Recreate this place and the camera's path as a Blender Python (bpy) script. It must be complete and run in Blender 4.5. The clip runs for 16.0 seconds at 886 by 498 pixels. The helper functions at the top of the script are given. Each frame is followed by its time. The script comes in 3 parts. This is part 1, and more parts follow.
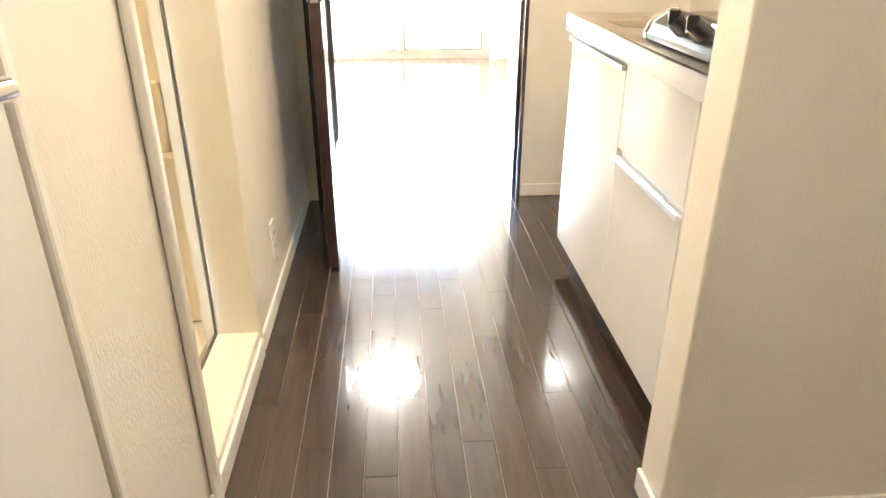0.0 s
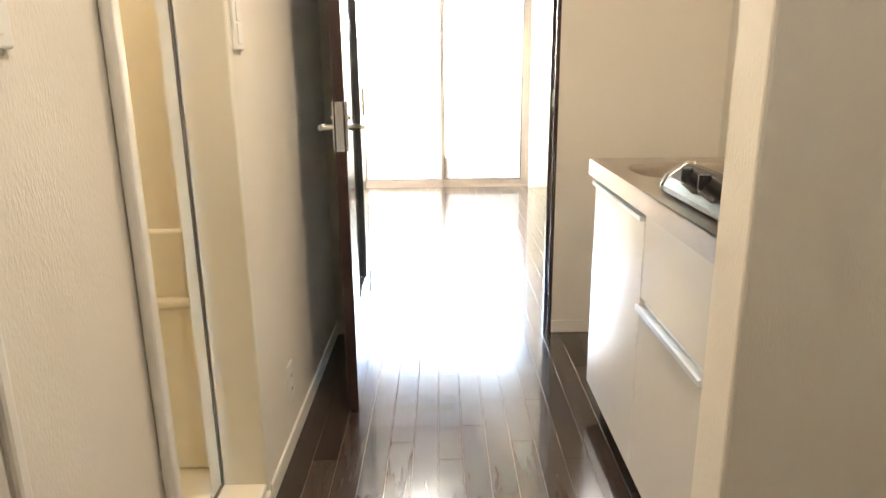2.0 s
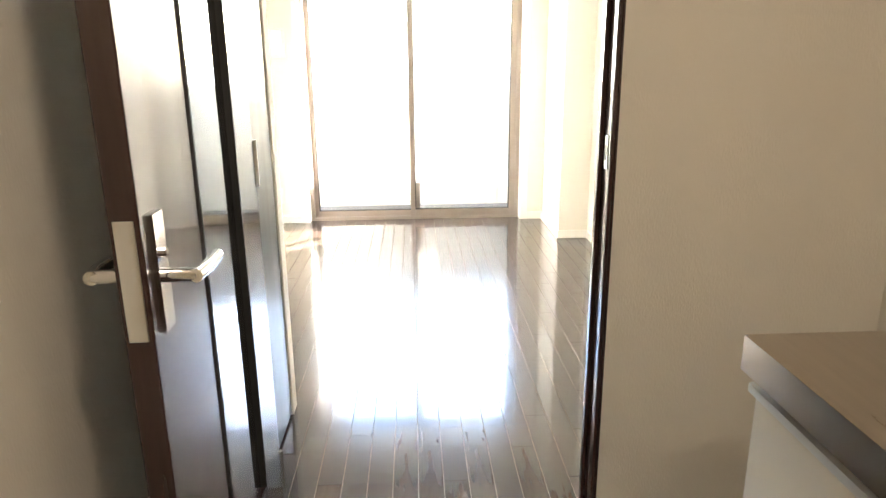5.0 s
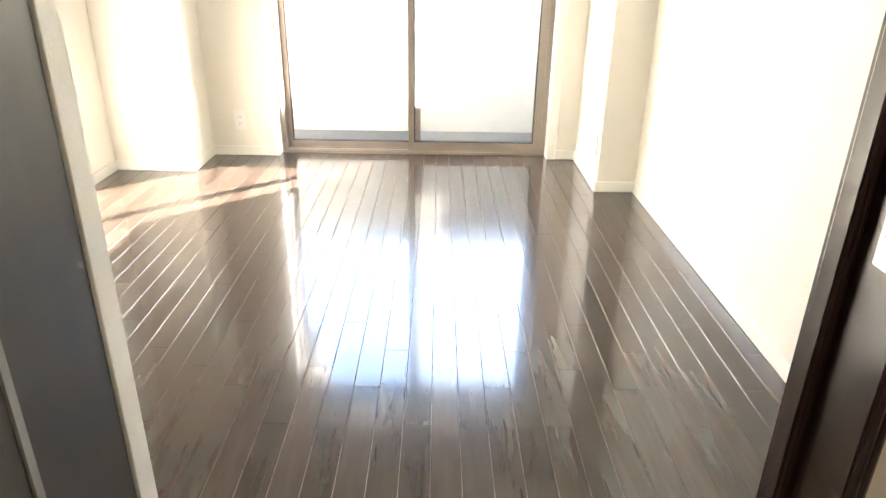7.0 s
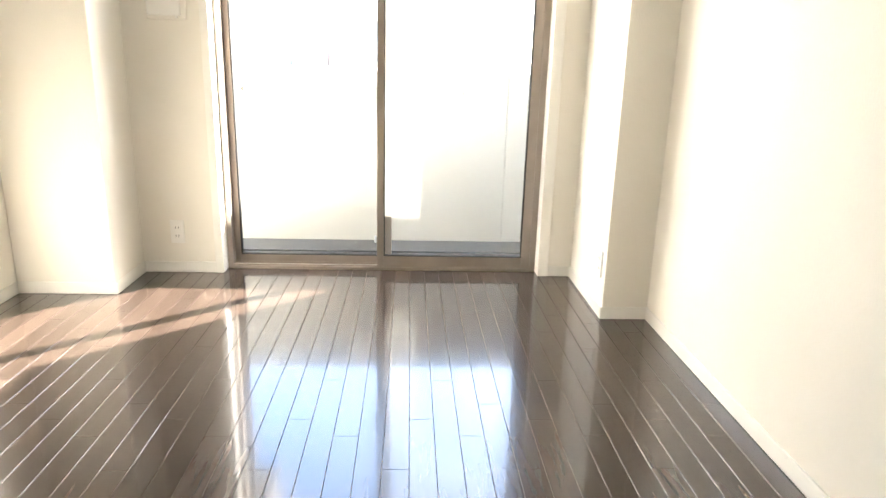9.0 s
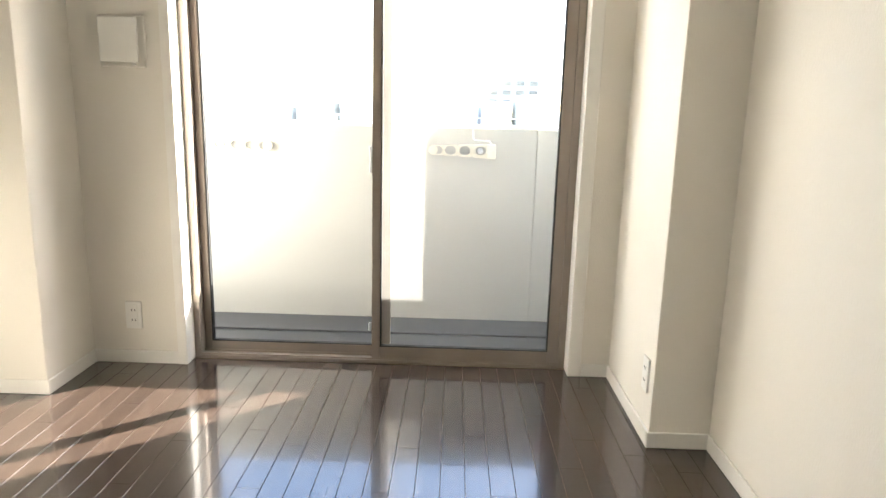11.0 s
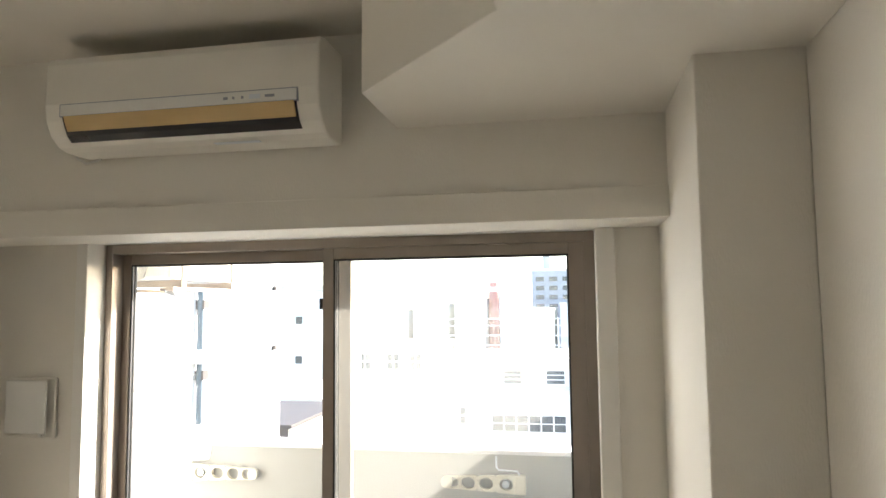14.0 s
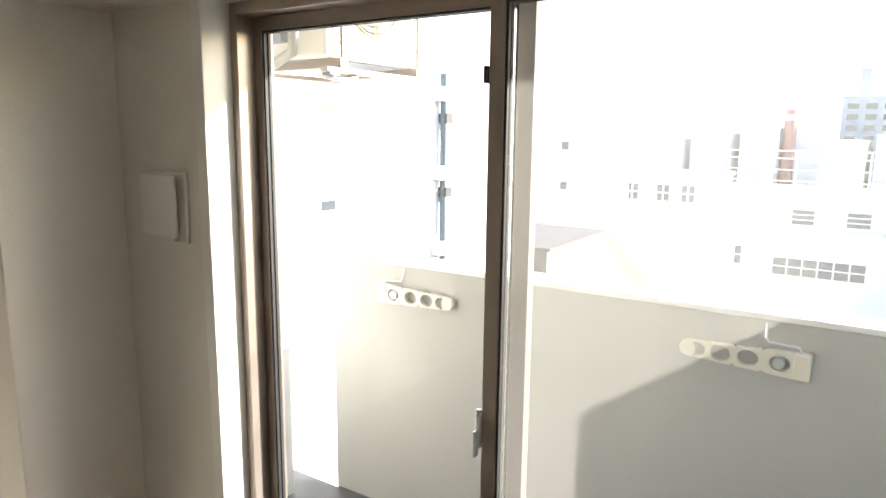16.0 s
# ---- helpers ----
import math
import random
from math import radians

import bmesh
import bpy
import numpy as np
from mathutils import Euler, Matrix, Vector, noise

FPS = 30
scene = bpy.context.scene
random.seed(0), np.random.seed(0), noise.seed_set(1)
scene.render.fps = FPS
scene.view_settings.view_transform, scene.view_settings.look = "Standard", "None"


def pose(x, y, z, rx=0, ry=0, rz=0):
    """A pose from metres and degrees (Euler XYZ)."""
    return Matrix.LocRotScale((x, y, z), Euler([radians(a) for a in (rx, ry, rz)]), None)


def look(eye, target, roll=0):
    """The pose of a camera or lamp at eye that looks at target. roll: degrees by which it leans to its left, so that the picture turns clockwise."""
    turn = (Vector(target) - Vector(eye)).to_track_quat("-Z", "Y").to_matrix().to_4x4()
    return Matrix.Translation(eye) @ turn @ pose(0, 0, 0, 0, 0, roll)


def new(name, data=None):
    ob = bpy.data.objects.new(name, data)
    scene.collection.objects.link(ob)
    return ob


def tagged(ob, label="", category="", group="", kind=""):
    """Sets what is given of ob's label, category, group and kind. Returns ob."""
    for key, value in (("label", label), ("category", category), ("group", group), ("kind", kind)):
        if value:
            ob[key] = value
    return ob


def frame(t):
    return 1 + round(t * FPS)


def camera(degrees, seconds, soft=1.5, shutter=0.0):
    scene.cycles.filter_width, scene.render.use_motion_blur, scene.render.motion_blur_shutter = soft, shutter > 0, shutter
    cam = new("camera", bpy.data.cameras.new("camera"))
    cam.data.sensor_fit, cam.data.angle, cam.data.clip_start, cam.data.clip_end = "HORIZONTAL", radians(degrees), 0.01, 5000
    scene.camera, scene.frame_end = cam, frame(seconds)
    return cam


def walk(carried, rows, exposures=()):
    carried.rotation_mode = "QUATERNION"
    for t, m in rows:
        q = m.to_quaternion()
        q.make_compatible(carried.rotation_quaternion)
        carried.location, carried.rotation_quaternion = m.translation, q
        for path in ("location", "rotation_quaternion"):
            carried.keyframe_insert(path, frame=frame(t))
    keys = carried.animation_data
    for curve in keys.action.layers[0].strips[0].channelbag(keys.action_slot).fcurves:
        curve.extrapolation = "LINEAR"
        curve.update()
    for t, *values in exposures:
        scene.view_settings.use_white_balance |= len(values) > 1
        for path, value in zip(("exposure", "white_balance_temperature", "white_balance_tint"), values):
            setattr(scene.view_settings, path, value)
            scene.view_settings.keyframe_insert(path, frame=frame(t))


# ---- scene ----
cam = camera(67.0, 16.0)
PATH = [
    (0, (-0.188, 0.226, 1.072), (-0.053, 2.03, 0.219), 0.2),
    (0.5, (-0.183, 0.234, 1.094), (-0.05, 2.101, 0.388), 0.3),
    (1, (-0.164, 0.244, 1.123), (-0.026, 2.159, 0.564), 0.3),
    (1.5, (-0.136, 0.261, 1.147), (-0.014, 2.198, 0.664), -0.3),
    (2, (-0.106, 0.287, 1.134), (-0.104, 2.216, 0.608), -0.6),
    (2.5, (-0.112, 0.373, 1.135), (-0.101, 2.308, 0.63), -0.4),
    (3, (-0.169, 0.611, 1.145), (-0.174, 2.522, 0.557), -0.1),
    (3.5, (-0.197, 0.796, 1.22), (-0.107, 2.728, 0.71), 0.2),
    (4, (-0.159, 1.011, 1.211), (-0.071, 2.934, 0.671), -1.3),
    (4.2, (-0.129, 1.118, 1.21), (-0.002, 3.04, 0.671), -0.4),
    (6.3, (0.021, 2.352, 1.202), (-0.049, 4.246, 0.564), 0.6),
    (6.5, (0.063, 2.463, 1.173), (-0.013, 4.343, 0.496), 1.1),
    (7, (0.073, 2.68, 1.145), (0.092, 4.51, 0.339), 1.0),
    (7.5, (0.115, 2.895, 1.125), (0.082, 4.696, 0.258), 0.7),
    (8, (0.131, 3.084, 1.123), (-0.058, 4.94, 0.403), -0.8),
    (8.5, (0.098, 3.23, 1.117), (0.044, 5.131, 0.497), 0.6),
    (9, (0.054, 3.321, 1.079), (0.158, 5.244, 0.541), 1.6),
    (9.5, (0.091, 3.468, 1.036), (0.153, 5.412, 0.568), 0.7),
    (10, (0.14, 3.616, 1.042), (0.21, 5.568, 0.615), 0.5),
    (10.2, (0.13, 3.685, 1.036), (0.196, 5.649, 0.664), 0.7),
    (12.3, (0.442, 4.425, 1.387), (0.27, 6.341, 0.841), 1.6),
    (12.5, (0.421, 4.492, 1.428), (0.272, 6.407, 0.869), 1.5),
    (12.7, (0.463, 4.536, 1.45), (0.268, 6.468, 0.974), -1.1),
    (13, (0.512, 4.603, 1.49), (0.316, 6.581, 1.269), -1.3),
    (13.5, (0.596, 4.66, 1.564), (0.365, 6.647, 1.549), 0.5),
    (14, (0.671, 4.729, 1.657), (0.295, 6.687, 1.822), -0.6),
    (14.5, (0.69, 4.804, 1.665), (0.188, 6.733, 1.823), 0.2),
    (15, (0.635, 5.027, 1.584), (-0.005, 6.921, 1.532), 2.1),
    (15.5, (0.611, 5.271, 1.537), (-0.186, 7.091, 1.309), 1.1),
    (16, (0.584, 5.547, 1.548), (-0.504, 7.19, 1.202), 0.6),
]
EXPOSURES = [(0, 6.65), (1.5, 6.05), (2.5, 5.75), (4.2, 5.5), (6.3, 4.9), (7.0, 4.8), (9.0, 4.2), (10.2, 3.7), (12.5, 2.8), (13.5, 2.5), (14.5, 2.6), (16, 2.1)]
walk(cam, [(t, look(eye, target, roll)) for t, eye, target, roll in PATH], EXPOSURES)

# shrinks the plan along the walk, about the doorway, to fit the camera's view
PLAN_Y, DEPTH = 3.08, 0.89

# ---- light ----
SUN = Vector((1.0, 0.89, 0.71)).normalized()          # towards the sun
world = bpy.data.worlds.new("world")
scene.world = world
world.use_nodes = True
wn = world.node_tree
sky = wn.nodes.new("ShaderNodeTexSky")
sky.sky_type = 'NISHITA'
sky.sun_disc = False
sky.sun_elevation = math.asin(SUN.z)
sky.sun_rotation = math.atan2(SUN.x, SUN.y)
sky.dust_density = 1.0
wn.links.new(sky.outputs[0], wn.nodes["Background"].inputs[0])
wn.nodes["Background"].inputs[1].default_value = 0.15
sun = new("sun", bpy.data.lights.new("sun", 'SUN'))
sun.data.energy, sun.data.angle, sun.data.color = 5.0, radians(0.5), (1.0, 0.95, 0.87)
sun.matrix_world = look(SUN * 30, (0, 0, 0))

def lamp(x, y, z, watts, color, size):
    ob = new("unseen_lamp_light", bpy.data.lights.new("unseen_lamp_light", 'AREA'))
    ob.data.shape, ob.data.size, ob.data.energy, ob.data.color = 'DISK', size, watts, color
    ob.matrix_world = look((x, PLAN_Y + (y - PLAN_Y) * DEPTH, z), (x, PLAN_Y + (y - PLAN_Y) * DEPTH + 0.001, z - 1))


# lamps out of view, added to brighten the hall and the bathroom
lamp(0.0, 0.60, 2.195, 0.06, (1.0, 0.88, 0.76), 0.16)
lamp(0.06, 1.62, 2.195, 0.20, (1.0, 0.78, 0.56), 0.16)
lamp(-1.15, 1.35, 1.985, 0.006, (1.0, 0.68, 0.38), 0.2)


# ---- materials ----
def material(name, color, rough=0.5, metal=0.0, vary=0.06, scale=6.0, bump=0.0, bump_scale=200.0, coat=0.0,
             per_object=0.0, stretch=(1, 1, 1), spec=0.5):
    """A surface with broad tone changes, fine relief and roughness that wanders."""
    m = bpy.data.materials.new(name)
    m.use_nodes = True
    nt = m.node_tree
    p = nt.nodes["Principled BSDF"]
    p.inputs["Metallic"].default_value = metal
    p.inputs["Coat Weight"].default_value = coat
    p.inputs["Coat Roughness"].default_value = 0.06
    p.inputs["Specular IOR Level"].default_value = spec
    tc = nt.nodes.new("ShaderNodeTexCoord")
    mp = nt.nodes.new("ShaderNodeMapping")
    mp.inputs["Scale"].default_value = stretch
    nt.links.new(tc.outputs["Object"], mp.inputs[0])
    n1 = nt.nodes.new("ShaderNodeTexNoise")
    n1.inputs["Scale"].default_value, n1.inputs["Detail"].default_value = scale, 5
    nt.links.new(mp.outputs[0], n1.inputs["Vector"])
    ramp = nt.nodes.new("ShaderNodeValToRGB")
    ramp.color_ramp.elements[0].position, ramp.color_ramp.elements[1].position = 0.3, 0.7
    ramp.color_ramp.elements[0].color = (*[c * (1 - vary) for c in color], 1)
    ramp.color_ramp.elements[1].color = (*[min(1, c * (1 + vary)) for c in color], 1)
    nt.links.new(n1.outputs["Fac"], ramp.inputs[0])
    out = ramp.outputs[0]
    if per_object:
        info = nt.nodes.new("ShaderNodeObjectInfo")
        rng = nt.nodes.new("ShaderNodeMapRange")
        rng.inputs["To Min"].default_value, rng.inputs["To Max"].default_value = 1 - per_object, 1 + per_object
        nt.links.new(info.outputs["Random"], rng.inputs["Value"])
        hsv = nt.nodes.new("ShaderNodeHueSaturation")
        nt.links.new(out, hsv.inputs["Color"])
        nt.links.new(rng.outputs[0], hsv.inputs["Value"])
        out = hsv.outputs[0]
    nt.links.new(out, p.inputs["Base Color"])
    r = nt.nodes.new("ShaderNodeMapRange")
    r.inputs["To Min"].default_value, r.inputs["To Max"].default_value = rough * 0.8, rough * 1.2
    nt.links.new(n1.outputs["Fac"], r.inputs["Value"])
    nt.links.new(r.outputs[0], p.inputs["Roughness"])
    if bump:
        n2 = nt.nodes.new("ShaderNodeTexNoise")
        n2.inputs["Scale"].default_value, n2.inputs["Detail"].default_value = bump_scale, 3
        nt.links.new(mp.outputs[0], n2.inputs["Vector"])
        b = nt.nodes.new("ShaderNodeBump")
        b.inputs["Strength"].default_value, b.inputs["Distance"].default_value = bump, 0.002
        nt.links.new(n2.outputs["Fac"], b.inputs["Height"])
        nt.links.new(b.outputs[0], p.inputs["Normal"])
    return m


def glass_material(name, dust, tint=(1, 1, 1)):
    """Clear pane with a film of dust that catches sunlight."""
    m = bpy.data.materials.new(name)
    m.use_nodes = True
    nt = m.node_tree
    nt.nodes.remove(nt.nodes["Principled BSDF"])
    clear = nt.nodes.new("ShaderNodeBsdfTransparent")
    clear.inputs[0].default_value = (*tint, 1)
    gloss = nt.nodes.new("ShaderNodeBsdfGlossy")
    gloss.inputs["Roughness"].default_value = 0.0
    film = nt.nodes.new("ShaderNodeBsdfTranslucent")
    film.inputs[0].default_value = (0.9, 0.88, 0.8, 1)
    tc = nt.nodes.new("ShaderNodeTexCoord")
    n = nt.nodes.new("ShaderNodeTexNoise")
    n.inputs["Scale"].default_value = 3.0
    nt.links.new(tc.outputs["Object"], n.inputs["Vector"])
    r = nt.nodes.new("ShaderNodeMapRange")
    r.inputs["To Min"].default_value, r.inputs["To Max"].default_value = dust * 0.7, dust * 1.3
    nt.links.new(n.outputs["Fac"], r.inputs["Value"])
    a, b = nt.nodes.new("ShaderNodeMixShader"), nt.nodes.new("ShaderNodeMixShader")
    a.inputs[0].default_value = 0.014
    nt.links.new(clear.outputs[0], a.inputs[1])
    nt.links.new(gloss.outputs[0], a.inputs[2])
    nt.links.new(r.outputs[0], b.inputs[0])
    nt.links.new(a.outputs[0], b.inputs[1])
    nt.links.new(film.outputs[0], b.inputs[2])
    nt.links.new(b.outputs[0], nt.nodes["Material Output"].inputs["Surface"])
    return m


def glow_material(name, color, strength):
    m = material(name, color, 0.4)
    p = m.node_tree.nodes["Principled BSDF"]
    p.inputs["Emission Color"].default_value = (*color, 1)
    p.inputs["Emission Strength"].default_value = strength
    return m


WALLPAPER = material("cream_wallpaper", (0.77, 0.735, 0.662), 0.75, vary=0.02, scale=3, bump=0.5, bump_scale=260, stretch=(1, 1, 0.35))
CEILING = material("white_ceiling_paper", (0.78, 0.74, 0.66), 0.8, vary=0.02, scale=3, bump=0.4, bump_scale=220)
TRIM = material("white_trim_paint", (0.80, 0.78, 0.73), 0.35, vary=0.02, scale=8)
PLANK = material("dark_walnut_plank", (0.049, 0.034, 0.026), 0.17, vary=0.2, scale=5, coat=0.5, per_object=0.25, bump=0.05,
                 bump_scale=60, stretch=(9, 0.8, 1))
# sky sheen along the plank grooves is put into this lighter colour
JOINT = material("sheen_pale_joint", (0.26, 0.20, 0.15), 0.45, vary=0.1, scale=20)
DARKWOOD = material("espresso_laminate", (0.035, 0.018, 0.016), 0.22, vary=0.2, scale=4, coat=0.4, stretch=(8, 8, 0.7))
GREYLAM = material("dark_grey_laminate", (0.050, 0.048, 0.047), 0.38, vary=0.12, scale=3, stretch=(6, 6, 0.6), coat=0.2)
EDGE = material("grey_edge_banding", (0.30, 0.29, 0.27), 0.4, vary=0.05)
BLACKGLASS = material("smoked_glass_panel", (0.03, 0.035, 0.035), 0.05, coat=0.8, vary=0.05)
CABINET = material("white_gloss_lacquer", (0.80, 0.79, 0.75), 0.14, vary=0.015, scale=3, coat=0.4)
CARCASS = material("cabinet_side_board", (0.72, 0.71, 0.68), 0.4, vary=0.03)
STEEL = material("brushed_stainless_steel", (0.50, 0.455, 0.41), 0.3, metal=1.0, vary=0.05, scale=10, bump=0.06, bump_scale=120, stretch=(12, 0.6, 1))
CHROME = material("chrome", (0.78, 0.78, 0.78), 0.1, metal=1.0, vary=0.02)
ALU = material("satin_aluminium_strip", (0.72, 0.76, 0.80), 0.35, metal=0.6, vary=0.04)
SASH = material("bronze_aluminium", (0.36, 0.31, 0.27), 0.38, metal=0.55, vary=0.06, scale=7)
RUBBER = material("black_gasket", (0.025, 0.025, 0.025), 0.6)
SEAL = material("grey_brown_seal", (0.13, 0.10, 0.07), 0.6)
BLACKPL = material("black_plastic", (0.02, 0.02, 0.022), 0.25, vary=0.1)
IRON = material("black_cast_iron", (0.03, 0.028, 0.026), 0.5, vary=0.2, bump=0.3)
BATH = material("cream_bath_plastic", (0.74, 0.70, 0.56), 0.3, vary=0.02, scale=2, coat=0.2)
BATHFRAME = material("white_bath_frame", (0.76, 0.74, 0.64), 0.35, vary=0.02)
PLATE = material("white_switch_plastic", (0.80, 0.79, 0.75), 0.35, vary=0.02)
ACWHITE = material("aged_white_plastic", (0.80, 0.77, 0.70), 0.32, vary=0.02, scale=4)
ACLOUVER = material("amber_louver", (0.60, 0.42, 0.18), 0.2, vary=0.05, coat=0.4)
PARAPET = material("painted_parapet", (0.43, 0.43, 0.405), 0.8, vary=0.05, scale=2.5, bump=0.3, bump_scale=90, stretch=(1, 1, 0.3))
BALFLOOR = material("grey_balcony_sheet", (0.055, 0.058, 0.063), 0.6, vary=0.1, scale=9, bump=0.3)
HOOKPL = material("ivory_hook_casting", (0.72, 0.69, 0.58), 0.45, vary=0.03)
OUTWHITE = material("white_render_facade", (0.78, 0.78, 0.77), 0.8, vary=0.05, scale=0.6, bump=0.3, bump_scale=30)
OUTCREAM = material("cream_facade", (0.66, 0.62, 0.52), 0.8, vary=0.06, scale=0.5)
OUTGREY = material("grey_facade", (0.34, 0.36, 0.40), 0.8, vary=0.1, scale=0.4)
OUTDARK = material("dark_roof", (0.055, 0.045, 0.042), 0.7, vary=0.15, scale=1)
OUTGLASS = material("facade_glass", (0.06, 0.07, 0.08), 0.1, coat=0.3)
# muted red: distance haze is put into the colour
OUTRED = material("red_white_tower", (0.42, 0.20, 0.17), 0.6)
PIPE = material("blue_grey_pipe", (0.07, 0.10, 0.125), 0.5, vary=0.06)
ASPHALT = material("city_ground", (0.06, 0.06, 0.058), 0.9, vary=0.3, scale=0.05)
PANE = glass_material("dusty_window_glass", 0.042)
PANE_CLEAN = glass_material("clean_window_glass", 0.006)
# glow of the two hall lamps, added as fill
HALLFILL = glow_material("hall_fill_cover", (1.0, 0.84, 0.66), 1.2)
BATHGLOW = glow_material("unseen_bath_lamp_cover", (1.0, 0.68, 0.38), 1.3)
ROOMGLOW = glow_material("lit_white_lamp_cover", (1.0, 0.97, 0.92), 1.3)


# ---- building blocks ----
class Shape:
    """Gathers boxes, rods and turned pieces into one mesh."""

    def __init__(self):
        self.bm = bmesh.new()

    def box(self, x0, y0, z0, x1, y1, z1):
        v = [self.bm.verts.new((x, y, z)) for z in (z0, z1) for x, y in ((x0, y0), (x1, y0), (x1, y1), (x0, y1))]
        for f in ((3, 2, 1, 0), (4, 5, 6, 7), (0, 1, 5, 4), (1, 2, 6, 5), (2, 3, 7, 6), (3, 0, 4, 7)):
            self.bm.faces.new([v[i] for i in f])
        return self

    def prism(self, outline, lo, hi, axis="z"):
        """An outline pushed along an axis; the outline's two coordinates are the other axes in order."""
        def at(a, b, c):
            return {"z": (a, b, c), "y": (a, c, b), "x": (c, a, b)}[axis]
        low = [self.bm.verts.new(at(a, b, lo)) for a, b in outline]
        top = [self.bm.verts.new(at(a, b, hi)) for a, b in outline]
        n = len(outline)
        for i in range(n):
            self.bm.faces.new((low[i], low[(i + 1) % n], top[(i + 1) % n], top[i]))
        self.bm.faces.new(list(reversed(low)))
        self.bm.faces.new(top)
        return self

    def rod(self, a, b, r, r2=None, n=20):
        a, b = Vector(a), Vector(b)
        turn = (b - a).to_track_quat("Z", "Y").to_matrix().to_4x4()
        bmesh.ops.create_cone(self.bm, cap_ends=True, segments=n, radius1=r, radius2=r if r2 is None else r2,
                              depth=(b - a).length, matrix=Matrix.Translation((a + b) / 2) @ turn)
        return self

    def tube(self, points, r, n=12):
        """A bent pipe through the points."""
        pts = [Vector(p) for p in points]
        rings = []
        for i, p in enumerate(pts):
            d = (pts[min(i + 1, len(pts) - 1)] - pts[max(i - 1, 0)]).normalized()
            q = d.to_track_quat("Z", "Y")
            rings.append([self.bm.verts.new(p + q @ Vector((r * math.cos(6.28318 * k / n), r * math.sin(6.28318 * k / n), 0))) for k in range(n)])
        for r0, r1 in zip(rings, rings[1:]):
            for k in range(n):
                self.bm.faces.new((r0[k], r0[(k + 1) % n], r1[(k + 1) % n], r1[k]))
        self.bm.faces.new(rings[0][::-1])
        self.bm.faces.new(rings[-1])
        return self

    def ring(self, c, r, t, axis="x", n=28):
        """A thin hoop round c."""
        c = Vector(c)
        u, w = {"x": (Vector((0, 1, 0)), Vector((0, 0, 1))), "y": (Vector((1, 0, 0)), Vector((0, 0, 1))), "z": (Vector((1, 0, 0)), Vector((0, 1, 0)))}[axis]
        self.tube([c + r * (u * math.cos(6.28318 * k / n) + w * math.sin(6.28318 * k / n)) for k in range(n + 1)], t, 6)
        return self

    def make(self, name, mat, parent=None, bevel=0.0, smooth=False, segments=2):
        bmesh.ops.recalc_face_normals(self.bm, faces=self.bm.faces)
        me = bpy.data.meshes.new(name)
        if smooth:
            for f in self.bm.faces:
                f.smooth = True
        self.bm.to_mesh(me)
        self.bm.free()
        me.materials.append(mat)
        ob = new(name, me)
        if bevel:
            mod = ob.modifiers.new("bevel", 'BEVEL')
            mod.width, mod.segments, mod.limit_method, mod.angle_limit = bevel, segments, 'ANGLE', radians(40)
        if smooth:
            edge = ob.modifiers.new("split", 'EDGE_SPLIT')
            edge.split_angle = radians(40)
        if parent:
            ob.parent = parent
        return ob


def thing(name, label, category, group=""):
    return tagged(new(name), label, category, group)


def structure(ob, label=""):
    return tagged(ob, label, kind="structure")


# ---- plan (metres, y before the shrink by DEPTH) ----
HALL_L, HALL_R = -0.576, 1.03       # hall's side walls
DOOR_Y0, DOOR_Y1 = 3.03, 3.115       # wall between hall and room
ROOM_L, ROOM_R = -1.74, 1.117
WALL_Y = 7.12                       # window wall's face
HALL_TOP, ROOM_TOP, SOFFIT = 2.22, 2.41, 2.135
PARA_Y, PARA_TOP, BAL_Z = 8.27, 1.003, -0.10

# ---- walls ----
s = Shape()
s.box(HALL_L - 0.1, -1.3, 0, HALL_L, 1.085, HALL_TOP)
s.box(HALL_L - 0.1, 1.085, 1.98, HALL_L, 1.68, HALL_TOP)
s.box(HALL_L - 0.1, 1.68, 0, HALL_L, DOOR_Y0, HALL_TOP)
structure(s.make("wall_hall_left", WALLPAPER), "cream wallpapered wall of the narrow hall")
s = Shape().box(HALL_R, 1.05, 0, HALL_R + 0.1, DOOR_Y0, HALL_TOP)
structure(s.make("wall_kitchen", WALLPAPER), "cream wallpapered wall behind the kitchen counter")
s = Shape().box(0.31, 0.93, 0, HALL_R + 0.1, 1.05, HALL_TOP)
structure(s.make("wall_partition", WALLPAPER, bevel=0.006), "cream textured wallpaper on a short partition end")
s = Shape().box(HALL_L - 0.1, -1.4, 0, HALL_R + 0.1, -1.3, HALL_TOP).box(HALL_R, -1.3, 0, HALL_R + 0.1, 0.93, HALL_TOP)
structure(s.make("wall_entrance", WALLPAPER), "plain cream walls closing the entrance")
s = Shape()
s.box(ROOM_L - 0.1, DOOR_Y0, 0, -0.50, DOOR_Y1, ROOM_TOP)
s.box(0.360, DOOR_Y0, 0, ROOM_R + 0.1, DOOR_Y1, ROOM_TOP)
s.box(-0.50, DOOR_Y0, 2.06, 0.360, DOOR_Y1, ROOM_TOP)
structure(s.make("wall_door", WALLPAPER), "cream wallpapered wall with the doorway to the room")
s = Shape().box(ROOM_R, DOOR_Y1, 0, ROOM_R + 0.1, WALL_Y + 0.2, ROOM_TOP)
structure(s.make("wall_east", WALLPAPER), "long cream wallpapered wall of the room")
s = Shape().box(ROOM_L - 0.1, DOOR_Y1, 0, ROOM_L, WALL_Y + 0.2, ROOM_TOP)
structure(s.make("wall_west", WALLPAPER), "cream wallpapered wall of the room")
s = Shape()
